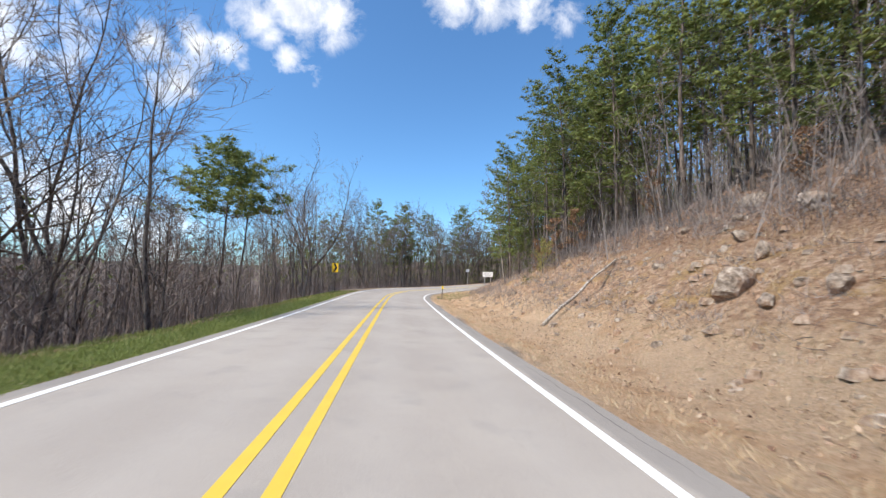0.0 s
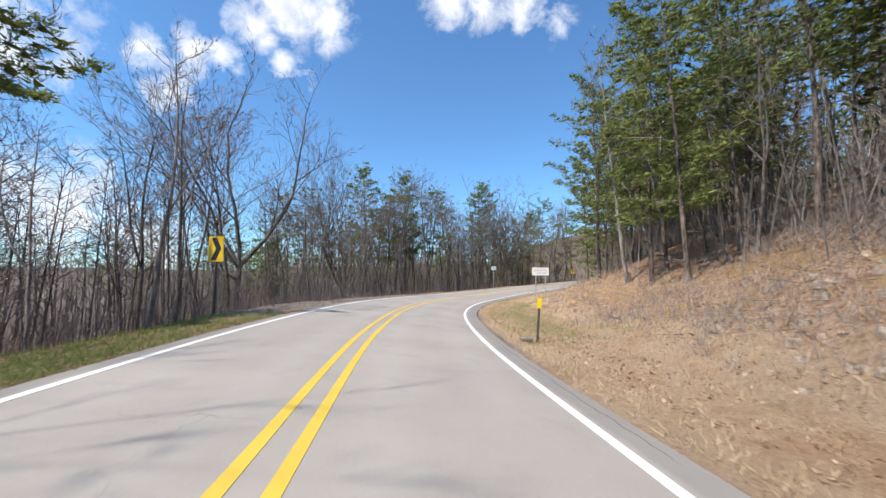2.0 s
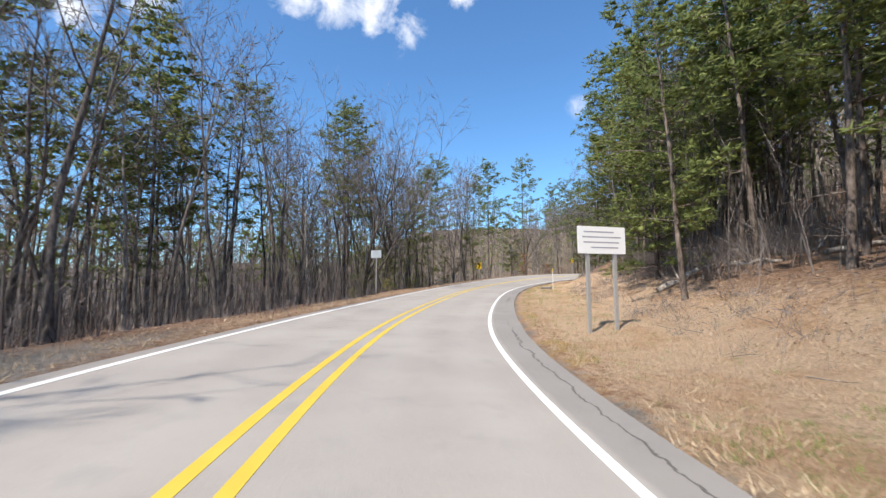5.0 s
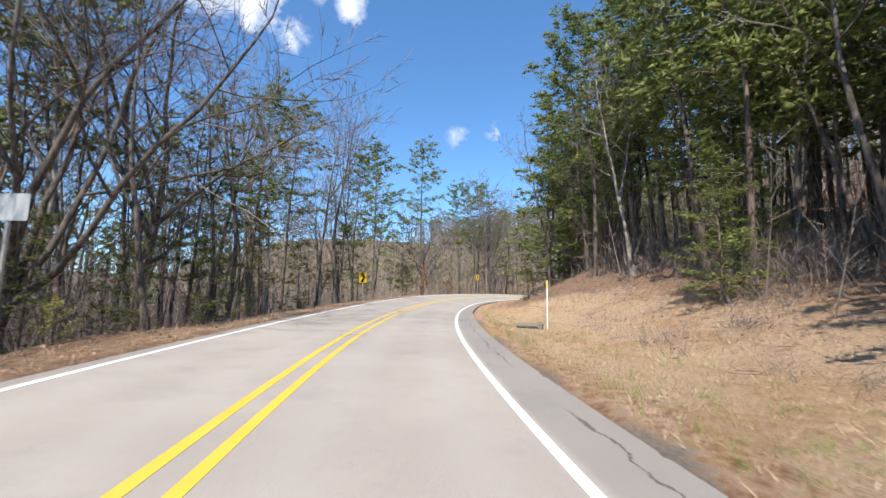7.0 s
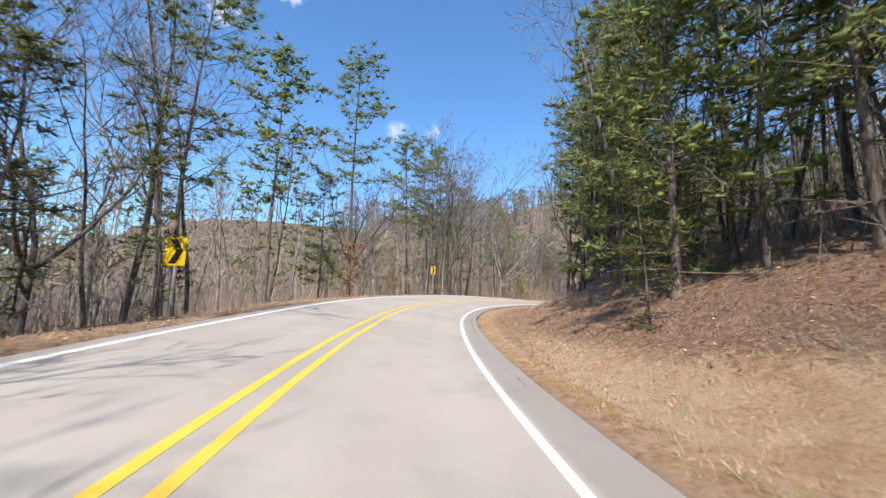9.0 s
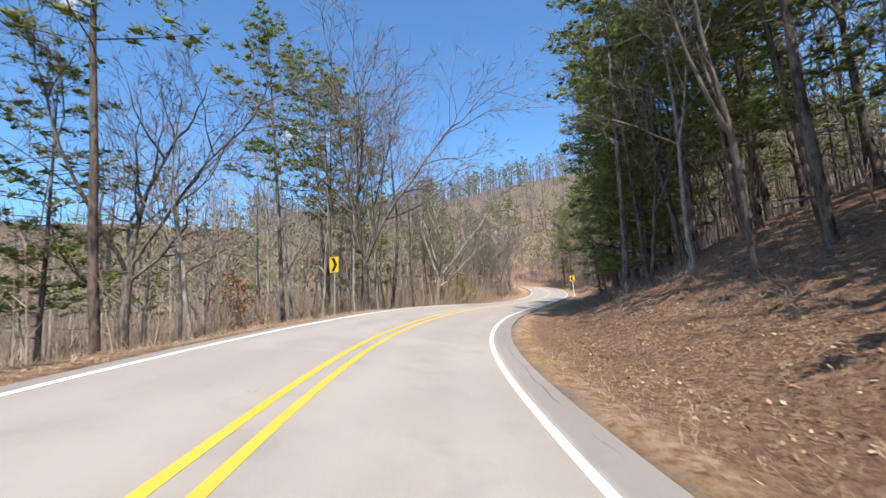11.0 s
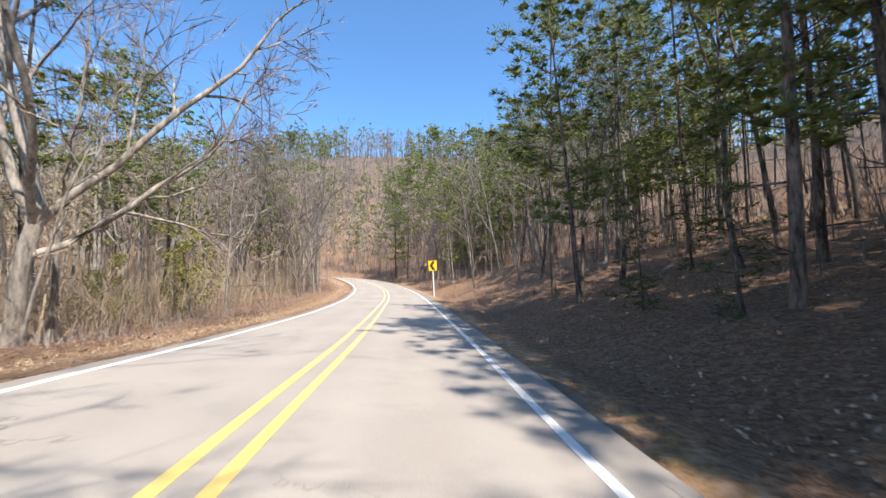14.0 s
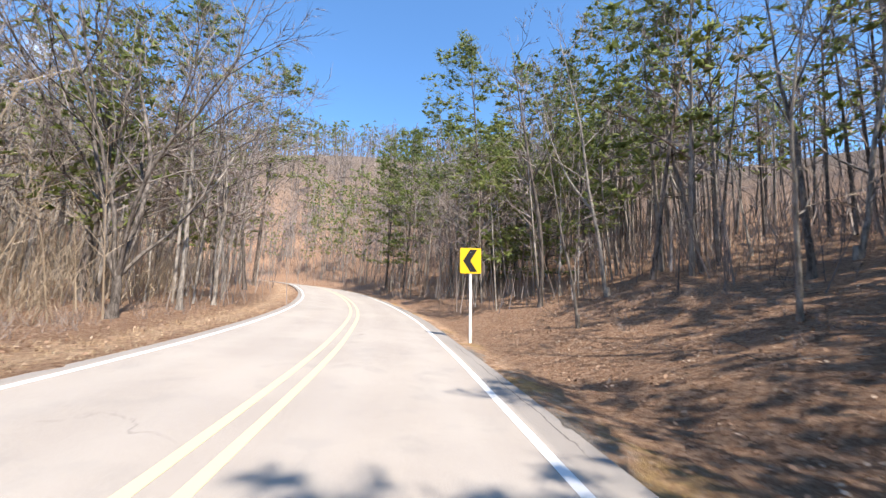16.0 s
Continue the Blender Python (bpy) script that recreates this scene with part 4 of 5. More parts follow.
VERGE_TREES = (
    (pale_bare, 2, 107.6, 137.4, 1.0, 0.0), (pale_bare, 0, 111.0, 138.0, 0.95, 2.0),
    (tall_bare, 3, 99.0, 141.2, 1.0, 5.0), (pale_bare, 1, 101.4, 142.0, 1.1, 2.6), 
    (wide_pale, 0, 80.0, 136.8, 1.55, -1.57), (pale_bare, 2, 110.7, 118.9, 1.0, 1.0), (tall_bare, 1, 112.4, 121.7, 0.95, 3.0),
    (tall_bare, 3, 110.3, 114.6, 1.0, 0.5), (tall_bare, 0, 104.0, 115.1, 0.9, 2.0), (edge_pine, 1, 124.7, 122.0, 0.7, 0.0), (tall_pine, 0, 89.0, 118.6, 0.82, 1.0),
)
VERGE_TREES_MORE = (
    (tall_bare, 2, 87.7, 117.6, 0.95, 3.0), (tall_bare, 4, 86.4, 116.2, 0.95, 0.7), (tall_bare, 1, 96.4, 117.6, 0.85, 4.0), (tall_pine, 2, 75.5, 113.2, 1.0, 0.8),
    (tall_pine, 0, 73.3, 112.4, 1.0, 3.0), (tall_pine, 1, 76.2, 115.0, 0.95, 5.0), (pale_bare, 0, 54.4, 111.2, 0.95, 2.2), (tall_pine, 2, 50.5, 108.4, 0.9, 1.0),
    (tall_bare, 2, 55.2, 112.6, 0.85, 2.8), (edge_pine, 0, 61.5, 112.8, 0.8, 1.0), (tall_bare, 1, 19.6, 106.2, 1.0, 2.0), (tall_bare, 3, 18.0, 105.8, 0.95, 0.2),
    (wide_bare, 0, 21.6, 114.0, 0.75, 0.9), (tall_pine, 0, 31.9, 94.0, 1.0, 4.0), (tall_pine, 1, 34.0, 95.8, 1.0, 2.0), (edge_pine, 0, 42.2, 104.0, 0.95, 2.0),
)
VERGE_TREES_REST = (
    (tall_bare, 2, 8.4, 94.4, 0.95, 1.0), (edge_pine, 1, 27.6, 84.5, 0.42, 4.0), (pale_bare, 1, 7.6, 49.4, 1.25, 0.2), (pale_bare, 2, 9.9, 49.4, 1.0, 1.2),
    (slim_bare, 2, 10.9, 18.6, 0.9, 3.2), (slim_bare, 0, 10.9, 20.6, 1.0, 1.0), (tall_pine, 1, 11.0, 107.5, 0.85, 0.4), (tall_pine, 2, 18.6, 114.8, 0.9, 3.4),
    (tall_pine, 0, 26.0, 116.5, 0.8, 1.3), (tall_pine, 0, 13.8, 105.2, 0.75, 2.0), (edge_pine, 1, 22.8, 84.2, 0.36, 1.0), (tall_pine, 1, 136.4, 133.6, 0.9, 0.5),
    (tall_pine, 0, 133.2, 131.4, 0.95, 2.5), (tall_pine, 2, 140.0, 134.4, 0.9, 4.2), (pale_bare, 2, 117.8, 141.4, 1.1, 1.0), (tall_bare, 1, 122.3, 142.4, 1.0, 2.0), (tall_pine, 2, 126.8, 144.0, 1.0, 3.0),
    (tall_pine, 0, 92.0, 108.2, 1.0, 1.4), (tall_pine, 1, 96.4, 110.6, 1.05, 0.2), (tall_pine, 1, 89.6, 111.4, 1.0, 2.4), (tall_pine, 0, 99.4, 107.4, 1.0, 3.4), (tall_pine, 1, 94.4, 113.2, 0.95, 4.4),
    (tall_pine, 1, 101.0, 111.6, 0.95, 5.1), (tall_pine, 0, 114.2, 143.4, 0.95, 1.0), (slim_bare, 0, 105.4, 121.9, 1.0, 0.0),
)
SAPLINGS = (
    (young_pine, 0, 5.9, 94.0, 0.62, 0.0), (young_pine, 1, 7.4, 96.0, 0.8, 2.0), (young_pine, 0, 13.4, 101.6, 1.0, 1.0), (young_pine, 1, 16.4, 104.6, 1.1, 3.0),
    (young_pine, 0, 20.6, 108.6, 1.1, 5.0), (young_pine, 1, 10.6, 98.8, 1.1, 0.0), (shrub, 1, 6.6, 93.0, 0.5, 1.0), (young_pine, 0, 24.6, 112.8, 1.0, 2.0),
    (oak_sapling, 0, 8.4, 30.6, 1.1, 1.0), (shrub, 1, 7.2, 29.4, 1.1, 2.0), (young_pine, 0, 77.5, 117.2, 0.8, 0.0), (young_pine, 1, 80.5, 118.0, 0.9, 2.0),
    (young_pine, 0, 33.0, 100.4, 0.8, 1.0), (shrub, 0, 84.4, 138.0, 1.0, 0.0), (shrub, 1, 88.6, 137.4, 1.3, 1.0), (shrub, 0, 87.3, 136.0, 1.45, 2.0),
)
SAPLINGS_MORE = (
    (shrub, 1, 3.6, 91.4, 0.45, 0.0), (oak_sapling, 0, 9.4, 27.8, 1.0, 0.0), (oak_sapling, 1, 7.6, 31.6, 1.1, 2.0), (young_pine, 1, 5.8, 28.2, 0.55, 0.0),
    (oak_sapling, 0, 12.6, 24.5, 1.0, 4.0), (oak_sapling, 1, 13.4, 14.6, 1.0, 1.0), (young_pine, 0, 4.8, 94.8, 0.7, 0.0), (young_pine, 1, 8.2, 98.0, 0.8, 2.0),
    (oak_sapling, 0, 38.0, 121.2, 1.2, 1.0), (oak_sapling, 1, 49.0, 129.0, 1.2, 3.0), (young_pine, 0, 84.0, 114.5, 0.8, 0.0),
)
for kind, which, x, y, size, turn in (OUTER_TREES + OUTER_TREES_ON + INNER_TREES + INNER_TREES_MORE + INNER_TREES_ON
        + INNER_TREES_ON_MORE + VERGE_TREES + VERGE_TREES_MORE + VERGE_TREES_REST + SAPLINGS
        + SAPLINGS_MORE):
    plant(kind, which, x, y, size, turn)

# the rest of the woods near the road, by stretches of the plan
rng = random.Random(7)


def free(x, y, gap):
    return all((x - a) ** 2 + (y - b) ** 2 > gap * gap for a, b in planted)


def spot(s, u):
    p = on_road(np.array([s]), np.array([u]))[0]
    return float(p[0]), float(p[1])


# sunlit lanes in which the chevron signs stand
OPEN_LANES = ((-10.95, 41.19), (24.82, 112.37), (55.07, 129.26))


def in_lane(x, y):
    for a, b in OPEN_LANES:
        ahead = (x - a) * -0.84 + (y - b) * -0.54
        aside = abs((x - a) * 0.54 - (y - b) * 0.84)
        if -1.5 < ahead < 12 and aside < 3.8:
            return True
    return False


def scatter(count, s0, s1, u0, u1, gap, kinds, small=0.8, large=1.15):
    done = tries = 0
    while done < count and tries < count * 30:
        tries += 1
        s, u = rng.uniform(s0, s1), rng.uniform(u0, u1)
        x, y = spot(s, u)
        _, true_u, _ = locate([x], [y])
        if abs(true_u[0]) < abs(u0 if u > 0 else u1) - 0.1 or in_lane(x, y) or not free(x, y, gap):
            continue
        kind = rng.choices([k for k, _ in kinds], [w for _, w in kinds])[0]
        if kind is back_pine and abs(u) < 13:
            kind = tall_pine
        plant(kind, rng.randrange(len(kind)), x, y, rng.uniform(small, large), rng.uniform(0, 6.28), (rng.gauss(0, 0.04), rng.gauss(0, 0.04)))
        done += 1


scatter(36, 5, 44, -20, -7.8, 1.3, ((tall_bare, 3), (pale_bare, 2), (slim_bare, 7)), 0.8, 1.15)
scatter(32, 44, 74, -24, -10.5, 1.8, ((tall_bare, 5), (pale_bare, 1), (slim_bare, 2)), 0.75, 1.0)
scatter(38, 72, 99, -20, -8.6, 1.3, ((tall_bare, 7), (pale_bare, 1), (slim_bare, 1), (back_pine, 0.8)), 0.85, 1.1)
scatter(40, 97, 122, -22, -8.2, 1.4, ((tall_bare, 7), (pale_bare, 1.5), (slim_bare, 3), (back_pine, 1.4)), 0.9, 1.2)
# mostly pale kinds in these two stretches, to paint the sunlit side brighter
scatter(44, 122, 172, -21, -7.8, 1.7, ((tall_bare, 1), (pale_bare, 6), (slim_pale, 4), (back_pine, 0.7)), 1.0, 1.35)
scatter(24, 172, 226, -22, -8.6, 1.6, ((pale_bare, 6), (slim_pale, 4), (back_pine, 1.0)), 0.8, 1.1)
scatter(28, -8, 40, 13.8, 24, 1.8, ((back_pine, 6), (tall_bare, 3), (slim_bare, 0.6)), 0.75, 1.0)
scatter(23, 40, 78, 13.0, 23, 1.9, ((back_pine, 6), (tall_bare, 2), (slim_bare, 1)), 0.7, 0.9)
scatter(8, 76, 118, 16.5, 27, 1.8, ((back_pine, 1),), 0.8, 1.0)
scatter(24, 84, 112, 13.0, 20, 1.3, ((back_pine, 4), (tall_bare, 5)), 0.8, 1.05)
scatter(24, 78, 118, 13.0, 25, 1.5, ((back_pine, 4), (tall_bare, 4), (pale_bare, 2)), 0.85, 1.15)
scatter(6, 128, 164, 8.8, 13.5, 1.6, ((tall_pine, 1),), 0.85, 1.05)
scatter(28, 112, 160, 9.4, 19, 1.4, ((back_pine, 3), (tall_bare, 6), (slim_bare, 3), (young_pine, 1)), 0.9, 1.2)
scatter(16, 160, 178, 11.0, 22, 1.5, ((back_pine, 4), (tall_bare, 5), (slim_bare, 3)), 0.8, 1.0)
scatter(26, 178, 226, 8.5, 21, 1.6, ((back_pine, 3), (pale_bare, 5), (slim_pale, 4)), 0.8, 1.1)


# deeper woods: simple trees in one mesh each
def simple_tree(wood, leaf, scrub, low, r, x, y, z, tall, evergreen, strands, stout=1.0):
    lean = Vector((r.gauss(0, 0.06), r.gauss(0, 0.06), 1)).normalized()
    foot = Vector((x, y, z - 0.3))
    g = tall * 0.0062 * stout
    wood.tube([foot, foot + lean * tall * 0.5, foot + lean * tall], [g, g * 0.7, g * 0.06], 3)
    for _ in range(low):
        q = foot + Vector((r.gauss(0, 1.6), r.gauss(0, 1.6), 0.1))
        e = Vector((r.gauss(0, 0.22), r.gauss(0, 0.22), 1))
        scrub.blade(q, e * r.uniform(1.2, 4.5), Vector((r.gauss(0, 1), r.gauss(0, 1), 0)).normalized() * 0.03 * stout)
    for _ in range(strands):
        t = r.uniform(0.3, 1.0) if evergreen else r.uniform(0.28, 1.0)
        p = foot + lean * tall * t
        a = r.uniform(0, 6.28)
        if evergreen:
            ln = tall * 0.2 * math.sin(3.0 * t ** 1.4) ** 0.7 * r.uniform(0.3, 1.2) + 0.2
            d = Vector((math.cos(a), math.sin(a), 0.2)).normalized()
            needle_tuft(leaf, r, p + d * ln, d, 0.5 * stout, 7, 0.11 * stout, 0.6)
            needle_tuft(leaf, r, p + d * ln * 0.4, d, 0.5 * stout, 4, 0.11 * stout, 0.6)
        else:
            ln = tall * 0.24 * (1.25 - t * 0.8) * r.uniform(0.5, 1.2)
            d = Vector((math.cos(a), math.sin(a), r.uniform(0.4, 1.2))).normalized()
            leaf.blade(p, d * ln, d.cross(rand_dir(r)).normalized() * 0.034 * stout)
            for _ in range(4):
                e = (d + rand_dir(r) * 0.9).normalized()
                leaf.blade(p + d * ln * r.uniform(0.3, 0.9), e * ln * r.uniform(0.4, 0.9), e.cross(rand_dir(r)).normalized() * 0.022 * stout)


def deep_woods(name, spots, share, strands, label, tall=(11, 17), stout=1.0, pines_from=-999, low=12, bark=None, twigs=None):
    r = random.Random(len(spots))
    wood, twig, green = Geo(), Geo(), Geo()
    xs = np.array(spots)
    zs = terrain(xs[:, 0], xs[:, 1])[0]
    for (x, y), z in zip(spots, zs):
        ever = r.random() < share and y > pines_from
        simple_tree(wood, green if ever else twig, twig, low, r, x, y, float(z), r.uniform(*tall) * (1.1 if ever else 1), ever, strands, stout)
    ob = tagged(new(name), label, "woods", kind="stuff")
    part("trunks", wood, bark or BARK, ob)
    part("twigs", twig, twigs or BUDS, ob)
    part("needles", green, NEEDLES, ob)


def spread_spots(count, draw, clear):
    out = []
    while len(out) < count:
        xy = np.array([draw() for _ in range(count)])
        keep = np.abs(locate(xy[:, 0], xy[:, 1])[1]) > clear
        out += [tuple(p) for p in xy[keep]]
    return out[:count]


# sunlight is put into the bark and twig colours of these woods
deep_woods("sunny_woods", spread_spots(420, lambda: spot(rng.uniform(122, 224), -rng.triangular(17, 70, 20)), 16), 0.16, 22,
           "leafless woods in pale sunlit colours behind the outer roadside trees", (10, 15), 1.1, low=16, bark=PALE_BARK, twigs=SUNLIT_SWITCHES)
deep_woods("outer_woods", spread_spots(470, lambda: spot(rng.uniform(-30, 124), -rng.triangular(19, 75, 22)), 18), 0.26, 21,
           "dense leafless woods on the valley side behind the roadside trees", (9, 15), 1.2, 80, low=14)
deep_woods("bend_side_woods", spread_spots(190, lambda: spot(rng.uniform(70, 132), -rng.triangular(18, 80, 24)), 17), 0.22, 22,
           "mixed woods behind the trees outside the bend", (11, 16), 1.25, low=10)
deep_woods("inner_woods", spread_spots(1100, lambda: spot(rng.uniform(-30, 240), rng.triangular(19, 100, 22)), 18), 0.42, 21,
           "dense mixed woods climbing the hillside", (11, 17), 1.2, low=14)
# pale bark in the next two woods paints the sun on their trunks
deep_woods("bend_woods", spread_spots(850, lambda: (rng.triangular(98, 215, 130), rng.uniform(100, 230)), 13), 0.2, 19,
           "mixed woods closing the view beyond the last bend", (10, 16), 1.5, low=12, bark=PALE_BARK)
deep_woods("road_end_woods", spread_spots(170, lambda: spot(rng.uniform(204, 268), rng.choice((-1, 1)) * rng.triangular(6.4, 18, 8)), 6.2), 0.15, 34,
           "pale leafless trees crowding the road at its far bend", (9, 14), 0.9, bark=PALE_BARK)


def far_spot():
    a, d = rng.uniform(0, 6.283), 95 + 430 * rng.random() ** 1.3
    return 70 + d * math.cos(a), 95 + d * math.sin(a)


def hill_spot():
    a, d = radians(rng.uniform(25, 125)), rng.uniform(75, 270)
    return 95 + d * math.sin(a), 125 + d * math.cos(a)


deep_woods("hill_woods", spread_spots(1050, hill_spot, 40), 0.28, 14, "leafless woods and pines on the hill ahead", (12, 17), 2.3)
deep_woods("distant_woods", spread_spots(1600, far_spot, 45), 0.3, 8, "leafless woods and pines covering the far hills", (12, 18), 2.2, low=6)
deep_woods("valley_woods", spread_spots(110, lambda: spot(rng.uniform(8, 52), -rng.triangular(13, 42, 19)), 12.5), 0.04, 24,
           "leafless grey woods falling away below the verge", (9, 13), 1.0, low=16)


# ---- undergrowth, leaves and grass ----
def brush(seed, count, area):
    """Thin stems and switches between the trees."""
    r = random.Random(seed)
    geo = Geo()
    pts = [spot(*area(r)) for _ in range(count)]
    zs, _, us = terrain(np.array([p[0] for p in pts]), np.array([p[1] for p in pts]))
    for (x, y), z, tu in zip(pts, zs, us):
        if abs(tu) < 7.0:
            continue
        tall = r.uniform(1.0, 4.6) if r.random() < 0.8 else r.uniform(4, 7)
        foot = Vector((x, y, float(z) - 0.1))
        d = Vector((r.gauss(0, 0.13), r.gauss(0, 0.13), 1)).normalized()
        bend = Vector((r.gauss(0, 0.2), r.gauss(0, 0.2), 0)) * tall * 0.3
        geo.tube([foot, foot + d * tall * 0.5 + bend * 0.3, foot + d * tall + bend], [0.007 * tall * 0.7 + 0.006, 0.012, 0.004], 3)
        for _ in range(int(6 + tall * 3)):
            p = foot + d * tall * r.uniform(0.3, 1.0) + bend * 0.5
            e = (d + rand_dir(r) * 0.9).normalized()
            geo.blade(p, e * tall * r.uniform(0.12, 0.36), e.cross(rand_dir(r)).normalized() * 0.011)
    return geo


def undergrowth(seed, count, area, material, label):
    tagged(new("undergrowth", brush(seed, count, area).mesh("undergrowth", material)), label, "undergrowth", kind="stuff")


undergrowth(17, 1000, lambda r: (r.uniform(-14, 122), -r.triangular(8.0, 24, 9.5)), TWIG, "thin dark leafless saplings along the outer wood edge")
# brush in the lit twig colours, brighter than the brush elsewhere
undergrowth(18, 280, lambda r: (r.triangular(118, 240, 200), -r.triangular(7.4, 24, 9.0)), SUNLIT_SWITCHES, "dense switches and saplings painted sunlit tan along the outer wood edge")
undergrowth(20, 130, lambda r: (r.uniform(-6, 44), r.triangular(14.0, 24, 16)), TWIG, "brown brush and saplings along the top of the cut bank")
undergrowth(19, 800, lambda r: (r.uniform(-14, 240), r.triangular(10.8, 26, 13)), TWIG, "thin leafless saplings under the hillside trees")


def thicket(seed, count, area, low, high, material, label):
    """Bushy tangles of fine stems that fill the wood edge."""
    r = random.Random(seed)
    geo = Geo()
    pts = [spot(*area(r)) for _ in range(count)]
    zs, _, us = terrain(np.array([p[0] for p in pts]), np.array([p[1] for p in pts]))
    for (x, y), z, tu in zip(pts, zs, us):
        if abs(tu) < 7.6 or in_lane(x, y):
            continue
        tall, foot = r.uniform(low, high), Vector((x, y, float(z) - 0.1))
        for _ in range(6):
            d = Vector((r.gauss(0, 0.32), r.gauss(0, 0.32), 1)).normalized()
            p, ln = foot + Vector((r.gauss(0, 0.3), r.gauss(0, 0.3), 0)), tall * r.uniform(0.6, 1.0)
            geo.blade(p, d * ln, d.cross(rand_dir(r)).normalized() * 0.011)
            for _ in range(9):
                e = (d + rand_dir(r) * 0.9 + Vector((0, 0, 0.2))).normalized()
                geo.blade(p + d * ln * r.uniform(0.2, 0.9), e * tall * r.uniform(0.15, 0.42), e.cross(rand_dir(r)).normalized() * 0.007)
    tagged(new("thicket", geo.mesh("thicket", material)), label, "undergrowth", kind="stuff")


thicket(61, 780, lambda r: (r.uniform(-14, 124), -r.triangular(8.2, 26, 10.5)), 1.5, 4.5, TWIG, "tangled grey-brown brush filling the outer wood edge")
# sunlight painted into this brush by its lighter twig colours
thicket(62, 750, lambda r: (r.triangular(120, 236, 185), -r.triangular(8.0, 26, 10.0)), 1.2, 4.0, SUNLIT_SWITCHES, "dense leafless brush painted sunlit tan at the outer wood edge")
thicket(63, 450, lambda r: (r.uniform(-10, 240), r.triangular(12.5, 26, 16)), 1.2, 3.5, TWIG, "sparse dark brush under the hillside trees")
thicket(64, 330, lambda r: (r.uniform(80, 120), r.triangular(11.2, 24, 13)), 0.8, 2.4, TWIG, "low dark brush in the shade of the pines")


def patch(name, count, area, maker, material, label, category, seed):
    r = random.Random(seed)
    geo = Geo()
    pts = [area(r) for _ in range(count)]
    xy = np.array([spot(s, u) for s, u in pts])
    z, _, us = terrain(xy[:, 0], xy[:, 1])
    for (x, y), h, u, (s, _) in zip(xy, z, us, pts):
        if -HALF - 0.33 < u < HALF + float(shoulder_right(s)) + 0.04:
            continue
        maker(geo, r, Vector((float(x), float(y), float(h))))
    tagged(new(name, geo.mesh(name, material)), label, category, kind="stuff")


def fallen(geo, r, p):
    d = rand_dir(r)
    d.z = abs(d.z) * 0.45
    size = r.uniform(0.05, 0.11)
    geo.leaf(p + Vector((0, 0, 0.015)), d.normalized() * size, d.cross(Vector((0, 0, 1)) + rand_dir(r) * 0.5).normalized() * size * 0.3)


def tuft(low, high, count, lay=0.5, width=0.006):
    def make(geo, r, p):
        for _ in range(count):
            d = Vector((r.gauss(0, lay), r.gauss(0, lay), 1)).normalized()
            q = p + Vector((r.gauss(0, 0.06), r.gauss(0, 0.06), -0.01))
            geo.blade(q, d * r.uniform(low, high), d.cross(rand_dir(r)).normalized() * width)
    return make


patch("leaf_litter", 17000, lambda r: (r.uniform(-4, 40), 4.8 + 10 * r.random()), fallen, LITTER, "brown fallen leaves covering the cut bank", "leaves", 1)
patch("leaf_litter", 20000, lambda r: (r.uniform(112, 205), 5.2 + 8 * r.random() ** 1.1), fallen, LITTER, "brown fallen leaves drifted along the shaded bank", "leaves", 2)
patch("leaf_litter", 9000, lambda r: (r.uniform(40, 112), 8.6 + 6 * r.random()), fallen, LITTER, "scattered fallen leaves under the pines", "leaves", 3)
patch("leaf_litter", 8000, lambda r: (r.uniform(70, 205), -3.8 - 5.0 * r.random()), fallen, LITTER, "fallen leaves on the outer verge", "leaves", 4)
patch("verge_grass", 6500, lambda r: (r.uniform(-4, 42), -3.55 - 2.6 * r.random()), tuft(0.05, 0.16, 6), GRASS, "short bright green spring grass on the verge", "grass", 5)
patch("inner_grass", 2200, lambda r: (r.uniform(38, 66), 4.4 + 3.2 * r.random()), tuft(0.05, 0.13, 6), GRASS, "patchy green grass in the roadside dip", "grass", 6)
patch("verge_tufts", 700, lambda r: (r.triangular(64, 116, 96), 4.6 + 3.6 * r.random() ** 1.5), tuft(0.06, 0.18, 7), GRASS, "scattered green tufts on the straw-coloured margin", "grass", 16)
patch("dry_grass", 5000, lambda r: (r.uniform(-4, 66), 3.9 + 4.0 * r.random() ** 1.3), tuft(0.06, 0.24, 5, 0.9), STRAW, "flattened straw-coloured grass on the verge", "grass", 7)
patch("dry_grass", 5200, lambda r: (r.uniform(66, 140), 4.4 + 4.6 * r.random() ** 1.2), tuft(0.05, 0.2, 5, 0.9), STRAW, "flattened straw-coloured grass on the wide margin", "grass", 8)
patch("dry_grass", 3500, lambda r: (r.uniform(40, 205), -3.6 - 2.4 * r.random()), tuft(0.05, 0.22, 5, 0.8), STRAW, "dry straw-coloured grass along the outer edge", "grass", 9)


def stick(geo, r, p):
    a = r.uniform(0, 6.28)
    d = Vector((math.cos(a), math.sin(a), r.uniform(-0.1, 0.25)))
    ln = r.uniform(0.2, 0.8)
    p = p + Vector((0, 0, 0.03))
    geo.tube([p, p + d * ln * 0.5 + rand_dir(r) * 0.04, p + d * ln], [0.011, 0.009, 0.003], 3)


patch("fallen_sticks", 1500, lambda r: (r.uniform(-2, 205), 7.5 + 8 * r.random()), stick, BARK, "fallen sticks and dead twigs strewn over the bank", "sticks", 11)
patch("dead_weeds", 2600, lambda r: (r.uniform(-4, 64), 6.0 + 7.5 * r.random()), tuft(0.15, 0.55, 5, 0.35, 0.005), STRAW, "dry dead weed stalks on the cut bank", "weeds", 12)
